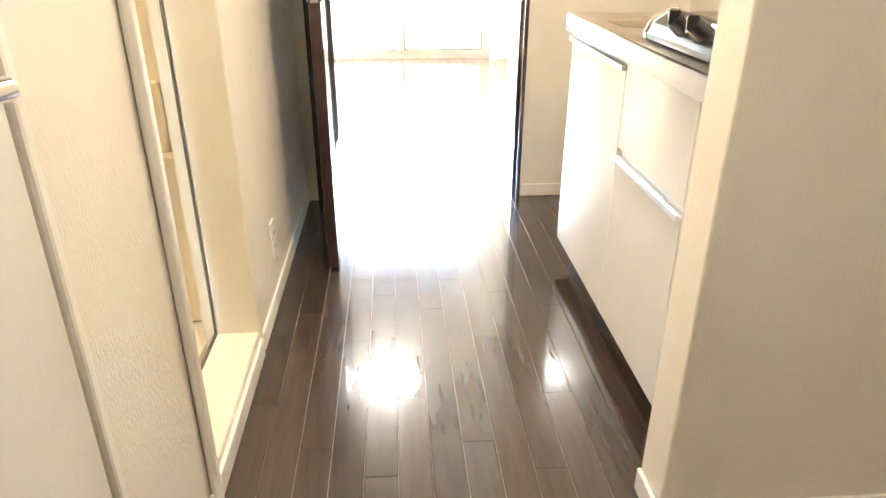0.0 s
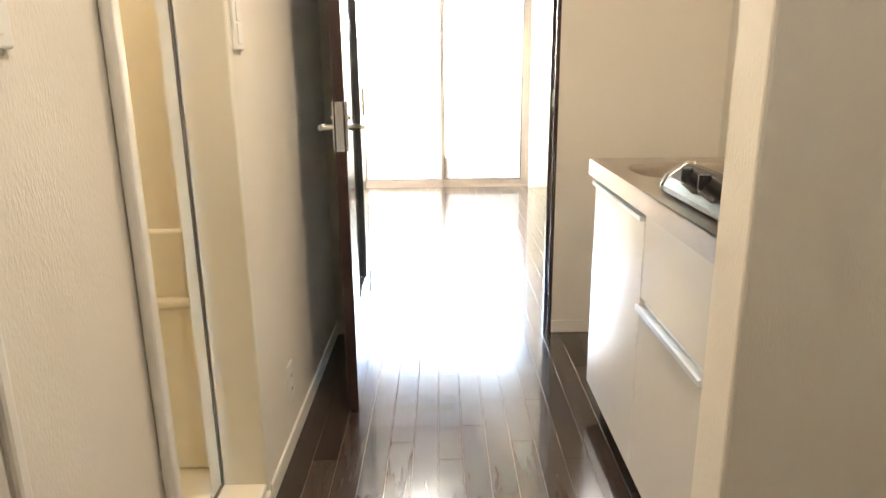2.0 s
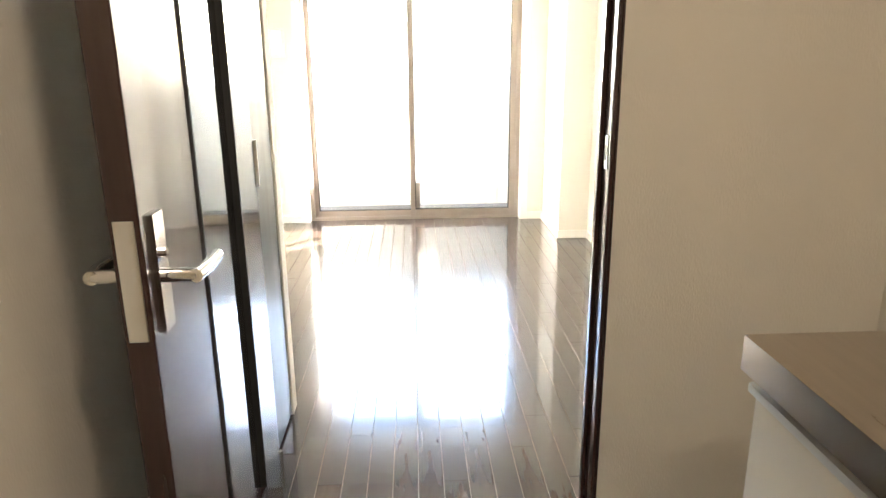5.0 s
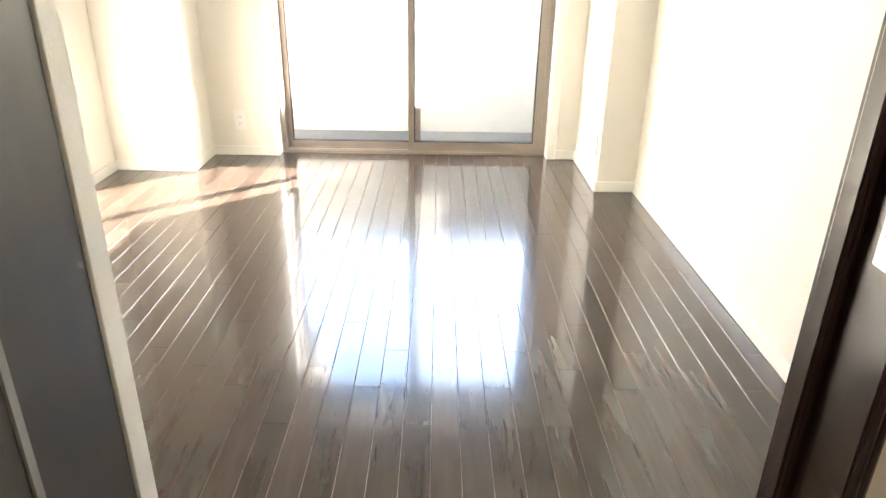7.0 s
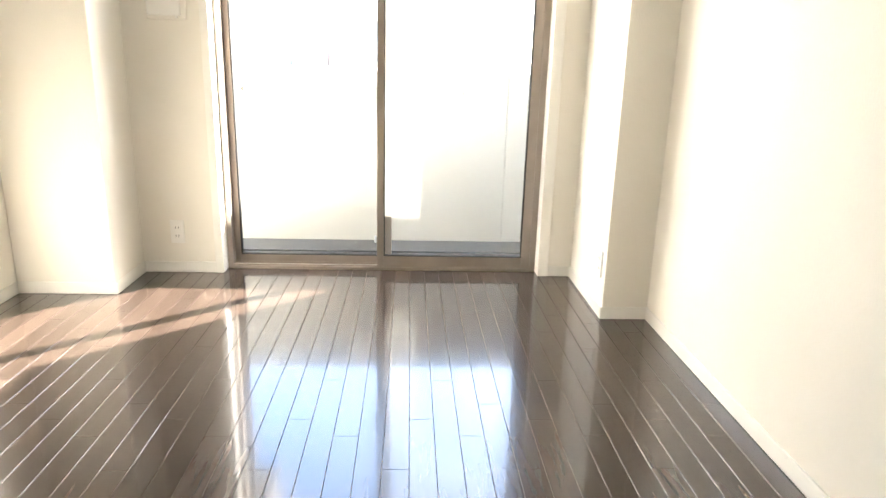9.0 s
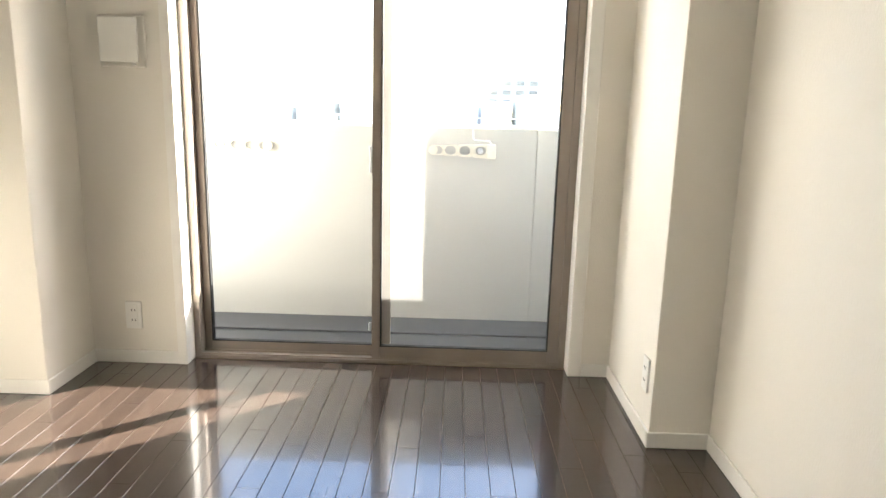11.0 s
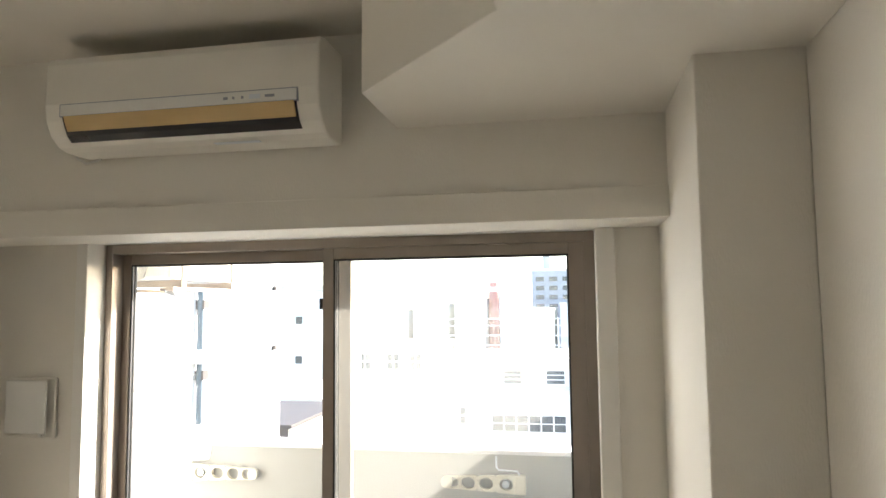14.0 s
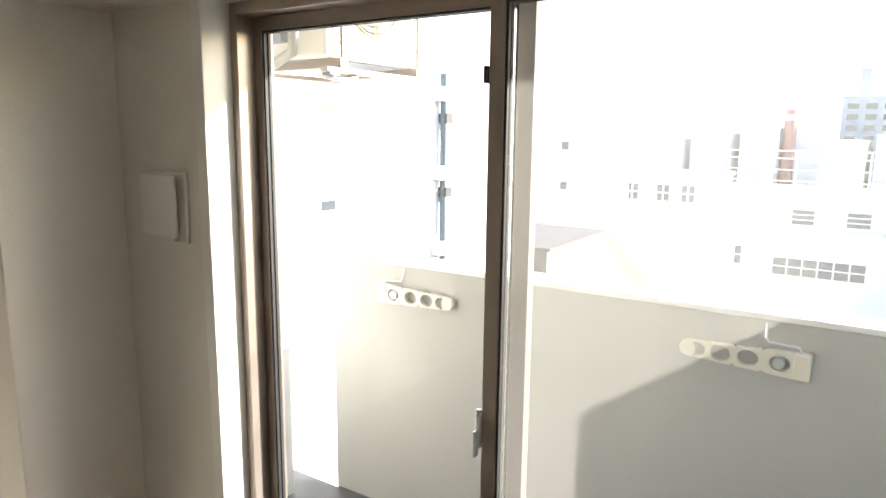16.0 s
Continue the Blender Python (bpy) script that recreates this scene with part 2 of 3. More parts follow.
s.box(ROOM_L, WALL_Y, 0, -0.905, WALL_Y + 0.2, ROOM_TOP)
s.box(0.770, WALL_Y, 0, ROOM_R, WALL_Y + 0.2, ROOM_TOP)
s.box(-0.905, WALL_Y, 1.895, 0.770, WALL_Y + 0.2, ROOM_TOP)
structure(s.make("wall_window", WALLPAPER), "cream wall round the balcony window")
structure(Shape().box(-1.295 - 0.445, 6.73, 0, -1.295, WALL_Y, ROOM_TOP).make("column_west", WALLPAPER, bevel=0.004), "cream wallpapered corner column")
structure(Shape().box(0.913, 6.434, 0, ROOM_R, WALL_Y, ROOM_TOP).make("column_east", WALLPAPER, bevel=0.004), "cream wallpapered corner column")
structure(Shape().box(-1.295, 6.88, 1.95, 0.913, WALL_Y, ROOM_TOP).make("beam", WALLPAPER), "cream beam above the balcony window")
structure(Shape().box(-1.295, 6.865, 1.868, 0.913, WALL_Y, 1.949).make("beam_band", WALLPAPER, bevel=0.003), "cream painted band along the foot of the beam")
s = Shape().prism([(0.214, 6.88), (0.214, 6.53), (0.56, 6.12), (0.56, DOOR_Y1), (ROOM_R, DOOR_Y1), (ROOM_R, 6.434), (0.913, 6.434), (0.913, 6.88)], SOFFIT, ROOM_TOP)
structure(s.make("soffit", CEILING, bevel=0.003), "cream lowered ceiling with a slanting corner")
structure(Shape().box(ROOM_L - 0.1, DOOR_Y0, ROOM_TOP, ROOM_R + 0.1, WALL_Y + 0.2, ROOM_TOP + 0.12).make("ceiling_room", CEILING), "cream papered ceiling")
structure(Shape().box(HALL_L - 0.1, -1.4, HALL_TOP, HALL_R + 0.1, DOOR_Y0, HALL_TOP + 0.12).make("ceiling_hall", CEILING), "cream papered ceiling")


# ---- baseboards ----
def baseboard(x0, y0, x1, y1):
    s = Shape().box(x0, y0, 0, x1, y1, 0.058)
    structure(s.make("baseboard", TRIM, bevel=0.004), "white painted skirting board")


T = 0.009
baseboard(HALL_L, -1.3, HALL_L + T, -0.31)
baseboard(HALL_L, 0.67, HALL_L + T, 1.07)
baseboard(HALL_L, 1.09, HALL_L + T + 0.002, 1.676)
baseboard(HALL_L, 1.703, HALL_L + T, DOOR_Y0)
baseboard(0.368, DOOR_Y0 - T, HALL_R, DOOR_Y0)
baseboard(0.31 - T, 0.932, 0.31, 1.048)
baseboard(0.31 - T, 0.93 - T, HALL_R, 0.93)
baseboard(ROOM_R - T, DOOR_Y1, ROOM_R, 6.434 - T)
baseboard(ROOM_L, 3.885, ROOM_L + T, 6.73 - T)
baseboard(0.913 - T, 6.434 - T, ROOM_R, 6.434)
baseboard(0.913 - T, 6.434, 0.913, WALL_Y - T)
baseboard(0.795, WALL_Y - T, 0.913, WALL_Y)
baseboard(ROOM_L, 6.73 - T, -1.295 + T, 6.73)
baseboard(-1.295, 6.73, -1.295 + T, WALL_Y - T)
baseboard(-1.295, WALL_Y - T, -0.93, WALL_Y)

# ---- door between hall and room ----
s = Shape()
for x0, x1 in ((-0.50, -0.465), (0.350, 0.360)):
    s.box(x0, DOOR_Y0 - 0.012, 0, x1, DOOR_Y1 + 0.012, 2.06)
s.box(-0.465, DOOR_Y0 - 0.012, 2.025, 0.350, DOOR_Y1 + 0.012, 2.06)
for x0, x1 in ((-0.53, -0.50), (0.360, 0.366)):
    s.box(x0, DOOR_Y0 - 0.012, 0, x1, DOOR_Y0, 2.07)
    s.box(x0, DOOR_Y1, 0, x1, DOOR_Y1 + 0.012, 2.07)
s.box(0.340, DOOR_Y0 + 0.05, 0, 0.350, DOOR_Y0 + 0.075, 2.025)
s.box(-0.465, DOOR_Y0 + 0.05, 0, -0.455, DOOR_Y0 + 0.075, 2.025)
structure(s.make("door_1", DARKWOOD, bevel=0.003), "dark espresso wooden door frame")
g = Shape().box(0.3475, DOOR_Y0 + 0.006, 0.970, 0.3498, DOOR_Y0 + 0.030, 1.045).make("strike_plate", CHROME, bevel=0.001)
tagged(g, "small chrome strike plate let into the dark door frame", "strike plate")
# no hole is cut: a black inlay gives its shade by colour
tagged(Shape().box(0.3465, DOOR_Y0 + 0.014, 0.990, 0.3478, DOOR_Y0 + 0.024, 1.025).make("latch_inlay", BLACKPL, g), "black inlay in place of the latch opening")

leaf = thing("door_leaf", "open dark espresso door with a tall smoked glass panel", "door")
LX0, LX1, LY0, LY1 = -0.420, -0.384, 2.235, 2.995
s = Shape()
s.box(LX0, LY0, 0.008, LX1, 2.50, 2.02)
s.box(LX0, 2.80, 0.008, LX1, LY1, 2.02)
s.box(LX0, 2.50, 0.008, LX1, 2.80, 0.33)
s.box(LX0, 2.50, 1.86, LX1, 2.80, 2.02)
s.make("panel", DARKWOOD, leaf, bevel=0.0025)
tagged(Shape().box(LX0 + 0.013, 2.50, 0.33, LX1 - 0.010, 2.80, 1.86).make("glass", BLACKGLASS, leaf), "smoked glass strip")
s = Shape()
for y in (2.50, 2.793):
    s.box(LX1 - 0.010, y, 0.33, LX1 + 0.003, y + 0.007, 1.86)
s.make("glazing_bead", RUBBER, leaf)
for z in (0.25, 1.0, 1.8):
    Shape().rod((-0.386, 3.003, z - 0.05), (-0.386, 3.003, z + 0.05), 0.007).make("hinge", CHROME, leaf, smooth=True)
tagged(Shape().box(LX0 + 0.006, LY0 - 0.0025, 0.885, LX1 - 0.006, LY0, 1.035).make("latch_plate", CHROME, leaf, bevel=0.001), "chrome latch plate on the door edge")
s = Shape()
for sx, x in ((1, LX1), (-1, LX0)):
    s.box(min(x, x + sx * 0.006), LY0 + 0.03, 0.885, max(x, x + sx * 0.006), LY0 + 0.07, 1.035)
    s.rod((x, LY0 + 0.05, 0.955), (x + sx * 0.045, LY0 + 0.05, 0.955), 0.009)
    s.tube([(x + sx * 0.045, LY0 + 0.042, 0.955), (x + sx * 0.050, LY0 + 0.08, 0.956), (x + sx * 0.048, LY0 + 0.15, 0.954)], 0.009)
    s.rod((x, LY0 + 0.05, 0.985), (x + sx * 0.012, LY0 + 0.05, 0.985), 0.007)
tagged(s.make("handle", CHROME, leaf, smooth=True), "chrome lever handle")

leaf.matrix_basis = Matrix.Translation((-0.446, 3.010, 0)) @ pose(0, 0, 0, 0, 0, 1.9) @ Matrix.Translation((0.402, -2.995, 0))

# ---- near white door on the hall's side wall ----
s = Shape().box(HALL_L, 0.644, 0, HALL_L + 0.016, 0.668, 2.06).box(HALL_L, -0.31, 2.0, HALL_L + 0.016, 0.644, 2.06)
structure(s.make("door_2", TRIM, bevel=0.006), "white moulded door casing on the hall wall")
d = thing("toilet_door", "closed plain white door with a chrome lever", "door")
Shape().box(HALL_L, -0.20, 0.01, HALL_L + 0.010, 0.636, 1.995).make("panel", CABINET, d, bevel=0.002)
s = Shape().rod((HALL_L + 0.010, 0.455, 0.950), (HALL_L + 0.016, 0.455, 0.950), 0.025)
s.rod((HALL_L + 0.016, 0.455, 0.950), (HALL_L + 0.05, 0.455, 0.950), 0.009)
s.tube([(HALL_L + 0.05, 0.445, 0.950), (HALL_L + 0.052, 0.50, 0.952), (HALL_L + 0.050, 0.565, 0.948)], 0.0115)
tagged(s.make("handle", CHROME, d, smooth=True), "chrome lever handle")

# ---- closet beside the doorway, room side ----
cl = thing("closet", "tall built-in closet with dark grey laminate doors", "closet")
Shape().box(-1.10, DOOR_Y1 + 0.016, 0.0, -0.552, 3.808, ROOM_TOP).make("body", GREYLAM, cl)
Shape().box(-0.551, DOOR_Y1 + 0.016, 0.012, -0.530, 3.503, 2.30).make("door", GREYLAM, cl, bevel=0.0015)
Shape().box(-0.551, 3.527, 0.012, -0.530, 3.806, 2.30).make("door", GREYLAM, cl, bevel=0.0015)
tagged(Shape().box(-0.551, 3.505, 0.012, -0.526, 3.525, 2.30).make("edge_strip", EDGE, cl, bevel=0.001), "pale edge strip")
structure(Shape().box(ROOM_L, 3.81, 0, -0.524, 3.885, ROOM_TOP).make("wall_closet", WALLPAPER, bevel=0.003), "cream wall closing the closet")

# ---- bathroom behind the side wall ----
s = Shape()
s.box(-0.688, 1.060, 0.0, HALL_L + 0.012, 1.088, 1.99)
s.box(-0.688, 1.674, 0.0, HALL_L + 0.004, 1.700, 1.99)
s.box(-0.688, 1.088, 1.955, HALL_L + 0.004, 1.674, 1.99)
s.box(-0.688, 1.088, 0.0, HALL_L + 0.001, 1.674, 0.078)
structure(s.make("door_3", BATHFRAME, bevel=0.005), "white plastic frame and sill of the bathroom doorway")
s = Shape().box(HALL_L + 0.002, 1.030, 0.0, HALL_L + 0.022, 1.058, 2.03).box(HALL_L + 0.002, 1.058, 1.992, HALL_L + 0.022, 1.71, 2.03)
structure(s.make("trim", TRIM, bevel=0.008, segments=3), "white rounded moulding along the bathroom doorway")
s = Shape().box(-0.695, 1.085, 0.074, -0.689, 1.676, 0.080).box(-0.695, 1.672, 0.080, -0.689, 1.676, 1.955)
structure(s.make("gasket", SEAL), "thin grey-brown seal of the bathroom doorway")
s = Shape()
s.box(-1.75, 0.40, 0.0, -0.725, 1.855, 0.045)
s.box(-1.75, 1.855, 0.0, -0.725, 1.90, 2.0)
s.box(-1.79, 0.40, 0.0, -1.75, 1.90, 2.0)
s.box(-1.75, 0.36, 0.0, -0.725, 0.40, 2.0)
s.box(-0.765, 0.40, 0.0, -0.726, 1.058, 2.0)
s.box(-1.79, 0.36, 2.0, -0.725, 1.90, 2.04)
s.box(-0.724, 1.68, 0.0, -0.696, 1.90, 2.0)
structure(s.make("bath_shell", BATH), "cream moulded plastic shell of a unit bathroom")
tub = thing("bathtub", "cream moulded bathtub with stepped rims", "bathtub")
s = Shape().box(-1.75, 1.805, 0.045, -0.750, 1.855, 0.545).box(-1.75, 1.832, 0.545, -0.775, 1.855, 0.735)
s.make("rim", BATH, tub, bevel=0.012, segments=3)
Shape().box(-1.75, 1.795, 0.530, -0.745, 1.800 + 0.052, 0.549).make("ledge", BATH, tub, bevel=0.006)
# unseen lamp, assumed from the bathroom's warm tone and added to light it
bl = thing("unseen_bath_lamp", "round lit lamp assumed out of view on the bathroom ceiling", "lamp")
Shape().rod((-1.15, 1.35, 1.995), (-1.15, 1.35, 2.0), 0.12, n=32).make("base", PLATE, bl)
Shape().rod((-1.15, 1.35, 1.990), (-1.15, 1.35, 1.995), 0.10, n=32).make("cover", BATHGLOW, bl)


def round_lamp(name, label, x, y, top, r, deep, glow):
    """A round ceiling fitting: white base and a domed lit cover."""
    e = thing(name, label, "lamp", "ceiling lamps")
    Shape().rod((x, y, top - deep * 0.4), (x, y, top), r, n=40).make("base", PLATE, e, bevel=0.003)
    Shape().rod((x, y, top - deep), (x, y, top - deep * 0.4), r * 0.72, r * 0.94, n=40).make("cover", glow, e, bevel=0.006)


# the two hall fittings are unseen fill lamps
round_lamp("hall_fill_lamp", "round lit fill lamp added out of view on the hall ceiling", 0.0, 0.60, HALL_TOP, 0.10, 0.022, HALLFILL)
round_lamp("hall_fill_lamp", "round lit fill lamp added out of view by the kitchen", 0.06, 1.62, HALL_TOP, 0.10, 0.022, HALLFILL)
round_lamp("room_ceiling_lamp", "large round white lit lamp on the room ceiling", -0.29, 5.19, ROOM_TOP, 0.19, 0.07, ROOMGLOW)


# ---- wall plates ----
def outlet(m, group=""):
    """A two-socket plate, facing -y at its own origin."""
    e = thing("wall_outlet", "white two-socket wall outlet plate", "outlet", "wall outlets")
    Shape().box(-0.035, -0.008, -0.060, 0.035, 0, 0.060).make("plate", PLATE, e, bevel=0.003)
    # slots are solid black pieces, the holes' shade put into their colour
    for z in (-0.022, 0.022):
        for x in (-0.007, 0.007):
            Shape().box(x - 0.0012, -0.0095, z - 0.005, x + 0.0012, -0.0079, z + 0.005).make("slot", BLACKPL, e)
    Shape().box(-0.017, -0.0088, -0.045, 0.017, -0.0075, 0.045).make("insert", PLATE, e, bevel=0.001)
    e.matrix_basis = m
    return e


outlet(pose(-1.115, WALL_Y, 0.215))
outlet(pose(HALL_L, 2.03, 0.215, 0, 0, 90))
outlet(pose(0.913, 6.52, 0.235, 0, 0, -90))


def light_switch(y, z, label):
    """A rocker plate on the hall's side wall, from y and z up."""
    e = thing("light_switch", label, "switch", "light switches")
    Shape().box(HALL_L, y, z, HALL_L + 0.008, y + 0.076, z + 0.116).make("plate", PLATE, e, bevel=0.003)
    for dz in (0.014, 0.064):
        Shape().box(HALL_L + 0.008, y + 0.022, z + dz, HALL_L + 0.0115, y + 0.054, z + dz + 0.044).make("rocker", PLATE, e, bevel=0.002)


light_switch(1.718, 1.175, "white rocker light switch plate beside the bathroom doorway")
light_switch(0.722, 1.157, "white rocker light switch plate beside the white door")

# ---- kitchen ----
KX, KY0, KY1 = 0.385, 1.055, 2.31
k = thing("kitchen_unit", "white gloss kitchen cabinet with steel worktop", "kitchen cabinet")
s = Shape().box(KX + 0.018, KY0, 0.085, HALL_R, KY1 - 0.004, 0.64).box(KX + 0.018, KY0, 0.641, HALL_R, 1.72, 0.795)
s.box(KX + 0.018, 1.721, 0.641, KX + 0.030, KY1 - 0.021, 0.795).box(KX + 0.018, KY1 - 0.020, 0.641, HALL_R, KY1 - 0.004, 0.795)
s.make("body", CARCASS, k, bevel=0.002)
Shape().box(KX + 0.05, KY0, 0.0, HALL_R, KY1 - 0.02, 0.085).make("plinth", DARKWOOD, k)
SEAM, DIV = 1.712, 1.232
for name, y0, y1, z0, z1 in (("cabinet_door", SEAM + 0.002, KY1 - 0.004, 0.088, 0.768), ("drawer", DIV + 0.002, SEAM - 0.002, 0.088, 0.545),
                             ("drawer", DIV + 0.002, SEAM - 0.002, 0.575, 0.793), ("side_panel", KY0, DIV - 0.002, 0.088, 0.793)):
    Shape().box(KX, y0, z0, KX + 0.018, y1, z1).make(name, CABINET, k, bevel=0.0015)
for y0, y1, z in ((SEAM + 0.002, KY1 - 0.004, 0.768), (DIV + 0.002, SEAM - 0.002, 0.545)):
    s = Shape().prism([(KX - 0.012, z), (KX + 0.018, z), (KX + 0.018, z + 0.024), (KX + 0.012, z + 0.024), (KX + 0.012, z + 0.007), (KX - 0.006, z + 0.007), (KX - 0.006, z + 0.014), (KX - 0.012, z + 0.012)], y0, y1, "y")
    tagged(s.make("handle", ALU, k), "aluminium grip strip")
tagged(Shape().box(KX - 0.001, 1.145, 0.69, KX, 1.185, 0.715).make("sticker", ALU, k), "small pale blue-grey printed sticker")
# worktop with a round-ended basin cut through it
TX0, TX1 = 0.361, HALL_R
bc, bl_, bw = (0.665, 2.01), 0.245, 0.175
oval = []
for i in range(40):
    a = 6.283185 * i / 40
    c_, s_ = math.cos(a), math.sin(a)
    oval.append((bc[0] + bl_ * math.copysign(abs(c_) ** 0.62, c_), bc[1] + bw * math.copysign(abs(s_) ** 0.62, s_)))
bm = bmesh.new()
outer = []
for x, y in oval:
    dx, dy = x - bc[0], y - bc[1]
    f = min((TX1 - bc[0]) / dx if dx > 1e-6 else 99, (TX0 - bc[0]) / dx if dx < -1e-6 else 99, (KY1 - bc[1]) / dy if dy > 1e-6 else 99, (1.72 - bc[1]) / dy if dy < -1e-6 else 99)
    outer.append((bc[0] + dx * f, bc[1] + dy * f))
rings = [[bm.verts.new((x, y, 0.85)) for x, y in outer], [bm.verts.new((x, y, 0.85)) for x, y in oval]]
for shrink, z in ((0.985, 0.846), (0.965, 0.832), (0.94, 0.72), (0.86, 0.69), (0.2, 0.682)):
    rings.append([bm.verts.new((bc[0] + (x - bc[0]) * shrink, bc[1] + (y - bc[1]) * shrink, z)) for x, y in oval])
for r0, r1 in zip(rings, rings[1:]):
    for i in range(40):
        f = bm.faces.new((r0[i], r0[(i + 1) % 40], r1[(i + 1) % 40], r1[i]))
        f.smooth = r0 is not rings[0]
bm.faces.new(rings[-1])
for cx, cy in ((TX0, KY1), (TX1, KY1), (TX0, 1.72), (TX1, 1.72)):
    near = sorted(rings[0], key=lambda v: (v.co.x - cx) ** 2 + (v.co.y - cy) ** 2)[:1]
    near[0].co.x, near[0].co.y = cx, cy
s = Shape()
s.bm.free()
s.bm = bm
s.box(TX0, KY0, 0.846, TX1, 1.7195, 0.85)
s.box(TX0, KY0, 0.80, TX0 + 0.012, KY1, 0.8495)
s.box(TX0 + 0.012, KY1 - 0.012, 0.80, TX1, KY1, 0.8495)
s.make("worktop", STEEL, k)
Shape().box(HALL_R - 0.016, KY0, 0.85, HALL_R, KY1, 0.90).make("upstand", STEEL, k, bevel=0.003)
Shape().rod((0.665, 2.01, 0.683), (0.665, 2.01, 0.690), 0.045, n=28).make("drain", CHROME, k, smooth=True)

tap = thing("kitchen_tap", "chrome swivel kitchen tap with a bent spout", "tap")
Shape().box(0.955, 2.18, 0.85, 1.013, 2.27, 0.945).make("base", PLATE, tap, bevel=0.006)
s = Shape().rod((0.985, 2.225, 0.945), (0.985, 2.225, 0.975), 0.02)
s.tube([(0.985, 2.225, 0.93), (0.955, 2.222, 0.945), (0.90, 2.215, 0.985), (0.85, 2.208, 1.015), (0.81, 2.204, 1.024), (0.775, 2.20, 1.018)], 0.0095)
s.make("spout", CHROME, tap, smooth=True)
Shape().rod((0.768, 2.20, 1.022), (0.764, 2.20, 0.976), 0.015, 0.013).make("aerator", CHROME, tap, smooth=True)
s = Shape().rod((0.985, 2.225, 0.975), (0.985, 2.225, 1.0), 0.014).tube([(0.985, 2.225, 0.998), (0.95, 2.215, 1.004), (0.90, 2.21, 1.006)], 0.006)
s.make("lever", CHROME, tap, smooth=True)

st = thing("gas_stove", "black and steel tabletop gas stove", "stove")
SY0, SY1 = 1.08, 1.635
s = Shape().box(0.455, SY0, 0.851, 0.955, SY1, 0.895)
s.make("body", STEEL, st, bevel=0.004)
s = Shape().prism([(0.402, 0.852), (0.398, 0.868), (0.408, 0.890), (0.450, 0.918), (0.468, 0.918), (0.468, 0.852)], SY0 - 0.006, SY1 + 0.006, "y")
tagged(s.make("control_panel", BLACKPL, st, bevel=0.004), "glossy black control panel")
s = Shape().prism([(0.400, 0.851), (0.395, 0.868), (0.406, 0.893), (0.450, 0.922), (0.472, 0.922), (0.472, 0.851)], SY1 + 0.0062, SY1 + 0.020, "y")
tagged(s.make("end_cap", CHROME, st, bevel=0.003), "chrome end cap")
for y in (1.45, 1.345, 1.20):
    s = Shape().rod((0.420, y, 0.893), (0.390, y, 0.915), 0.022, 0.019).box(0.378, y - 0.004, 0.905, 0.400, y + 0.004, 0.932)
    s.make("knob", BLACKPL, st, smooth=True)
    Shape().rod((0.424, y, 0.890), (0.418, y, 0.8945), 0.026).make("knob_ring", CHROME, st, smooth=True)
for y in (1.24, 1.50):
    c = Vector((0.70, y, 0.897))
    s = Shape().ring(c + Vector((0, 0, 0.03)), 0.085, 0.005, "z")
    for q in range(4):
        a = q * math.pi / 2 + 0.785
        u = Vector((math.cos(a), math.sin(a), 0))
        s.tube([c + u * 0.11 - Vector((0, 0, 0.002)), c + u * 0.105 + Vector((0, 0, 0.035)), c + u * 0.04 + Vector((0, 0, 0.037))], 0.006, 8)
    s.make("pan_support", IRON, st)
    Shape().rod(c - Vector((0, 0, 0.002)), c + Vector((0, 0, 0.02)), 0.035, 0.03).make("burner", IRON, st, smooth=True)

# ---- balcony window ----
WX0, WX1, WZ1 = -0.905, 0.770, 1.895
s = Shape()
s.box(WX0 - 0.028, WALL_Y - 0.012, 0, WX0 + 0.012, WALL_Y + 0.125, WZ1 + 0.012)
s.box(WX1 - 0.032, WALL_Y - 0.012, 0, WX1 + 0.022, WALL_Y + 0.125, WZ1 + 0.012)
s.box(WX0 + 0.012, WALL_Y - 0.012, WZ1 - 0.024, WX1 - 0.032, WALL_Y + 0.125, WZ1 + 0.012)
structure(s.make("window_trim", TRIM, bevel=0.003), "white painted lining round the balcony window")
WIN_Y = WALL_Y + 0.04              # frame set back in the wall
FX0, FX1 = WX0 + 0.012, WX1 - 0.032
s = Shape()
s.box(FX0, WIN_Y + 0.05, 0.0, FX0 + 0.026, WIN_Y + 0.19, WZ1 - 0.024)
s.box(FX1 - 0.030, WIN_Y + 0.05, 0.0, FX1, WIN_Y + 0.19, WZ1 - 0.024)
s.box(FX0 + 0.026, WIN_Y + 0.05, WZ1 - 0.055, FX1 - 0.030, WIN_Y + 0.19, WZ1 - 0.024)
s.box(FX0 + 0.026, WIN_Y + 0.04, 0.0, FX1 - 0.030, WIN_Y + 0.19, 0.016)
s.box(FX0 + 0.026, WIN_Y + 0.095, 0.016, FX1 - 0.030, WIN_Y + 0.099, 0.026)
s.box(FX0 + 0.026, WIN_Y + 0.045, 0.016, FX1 - 0.030, WIN_Y + 0.048, 0.024)
structure(s.make("window_1", SASH, bevel=0.0015), "bronze aluminium frame and track of the sliding window")


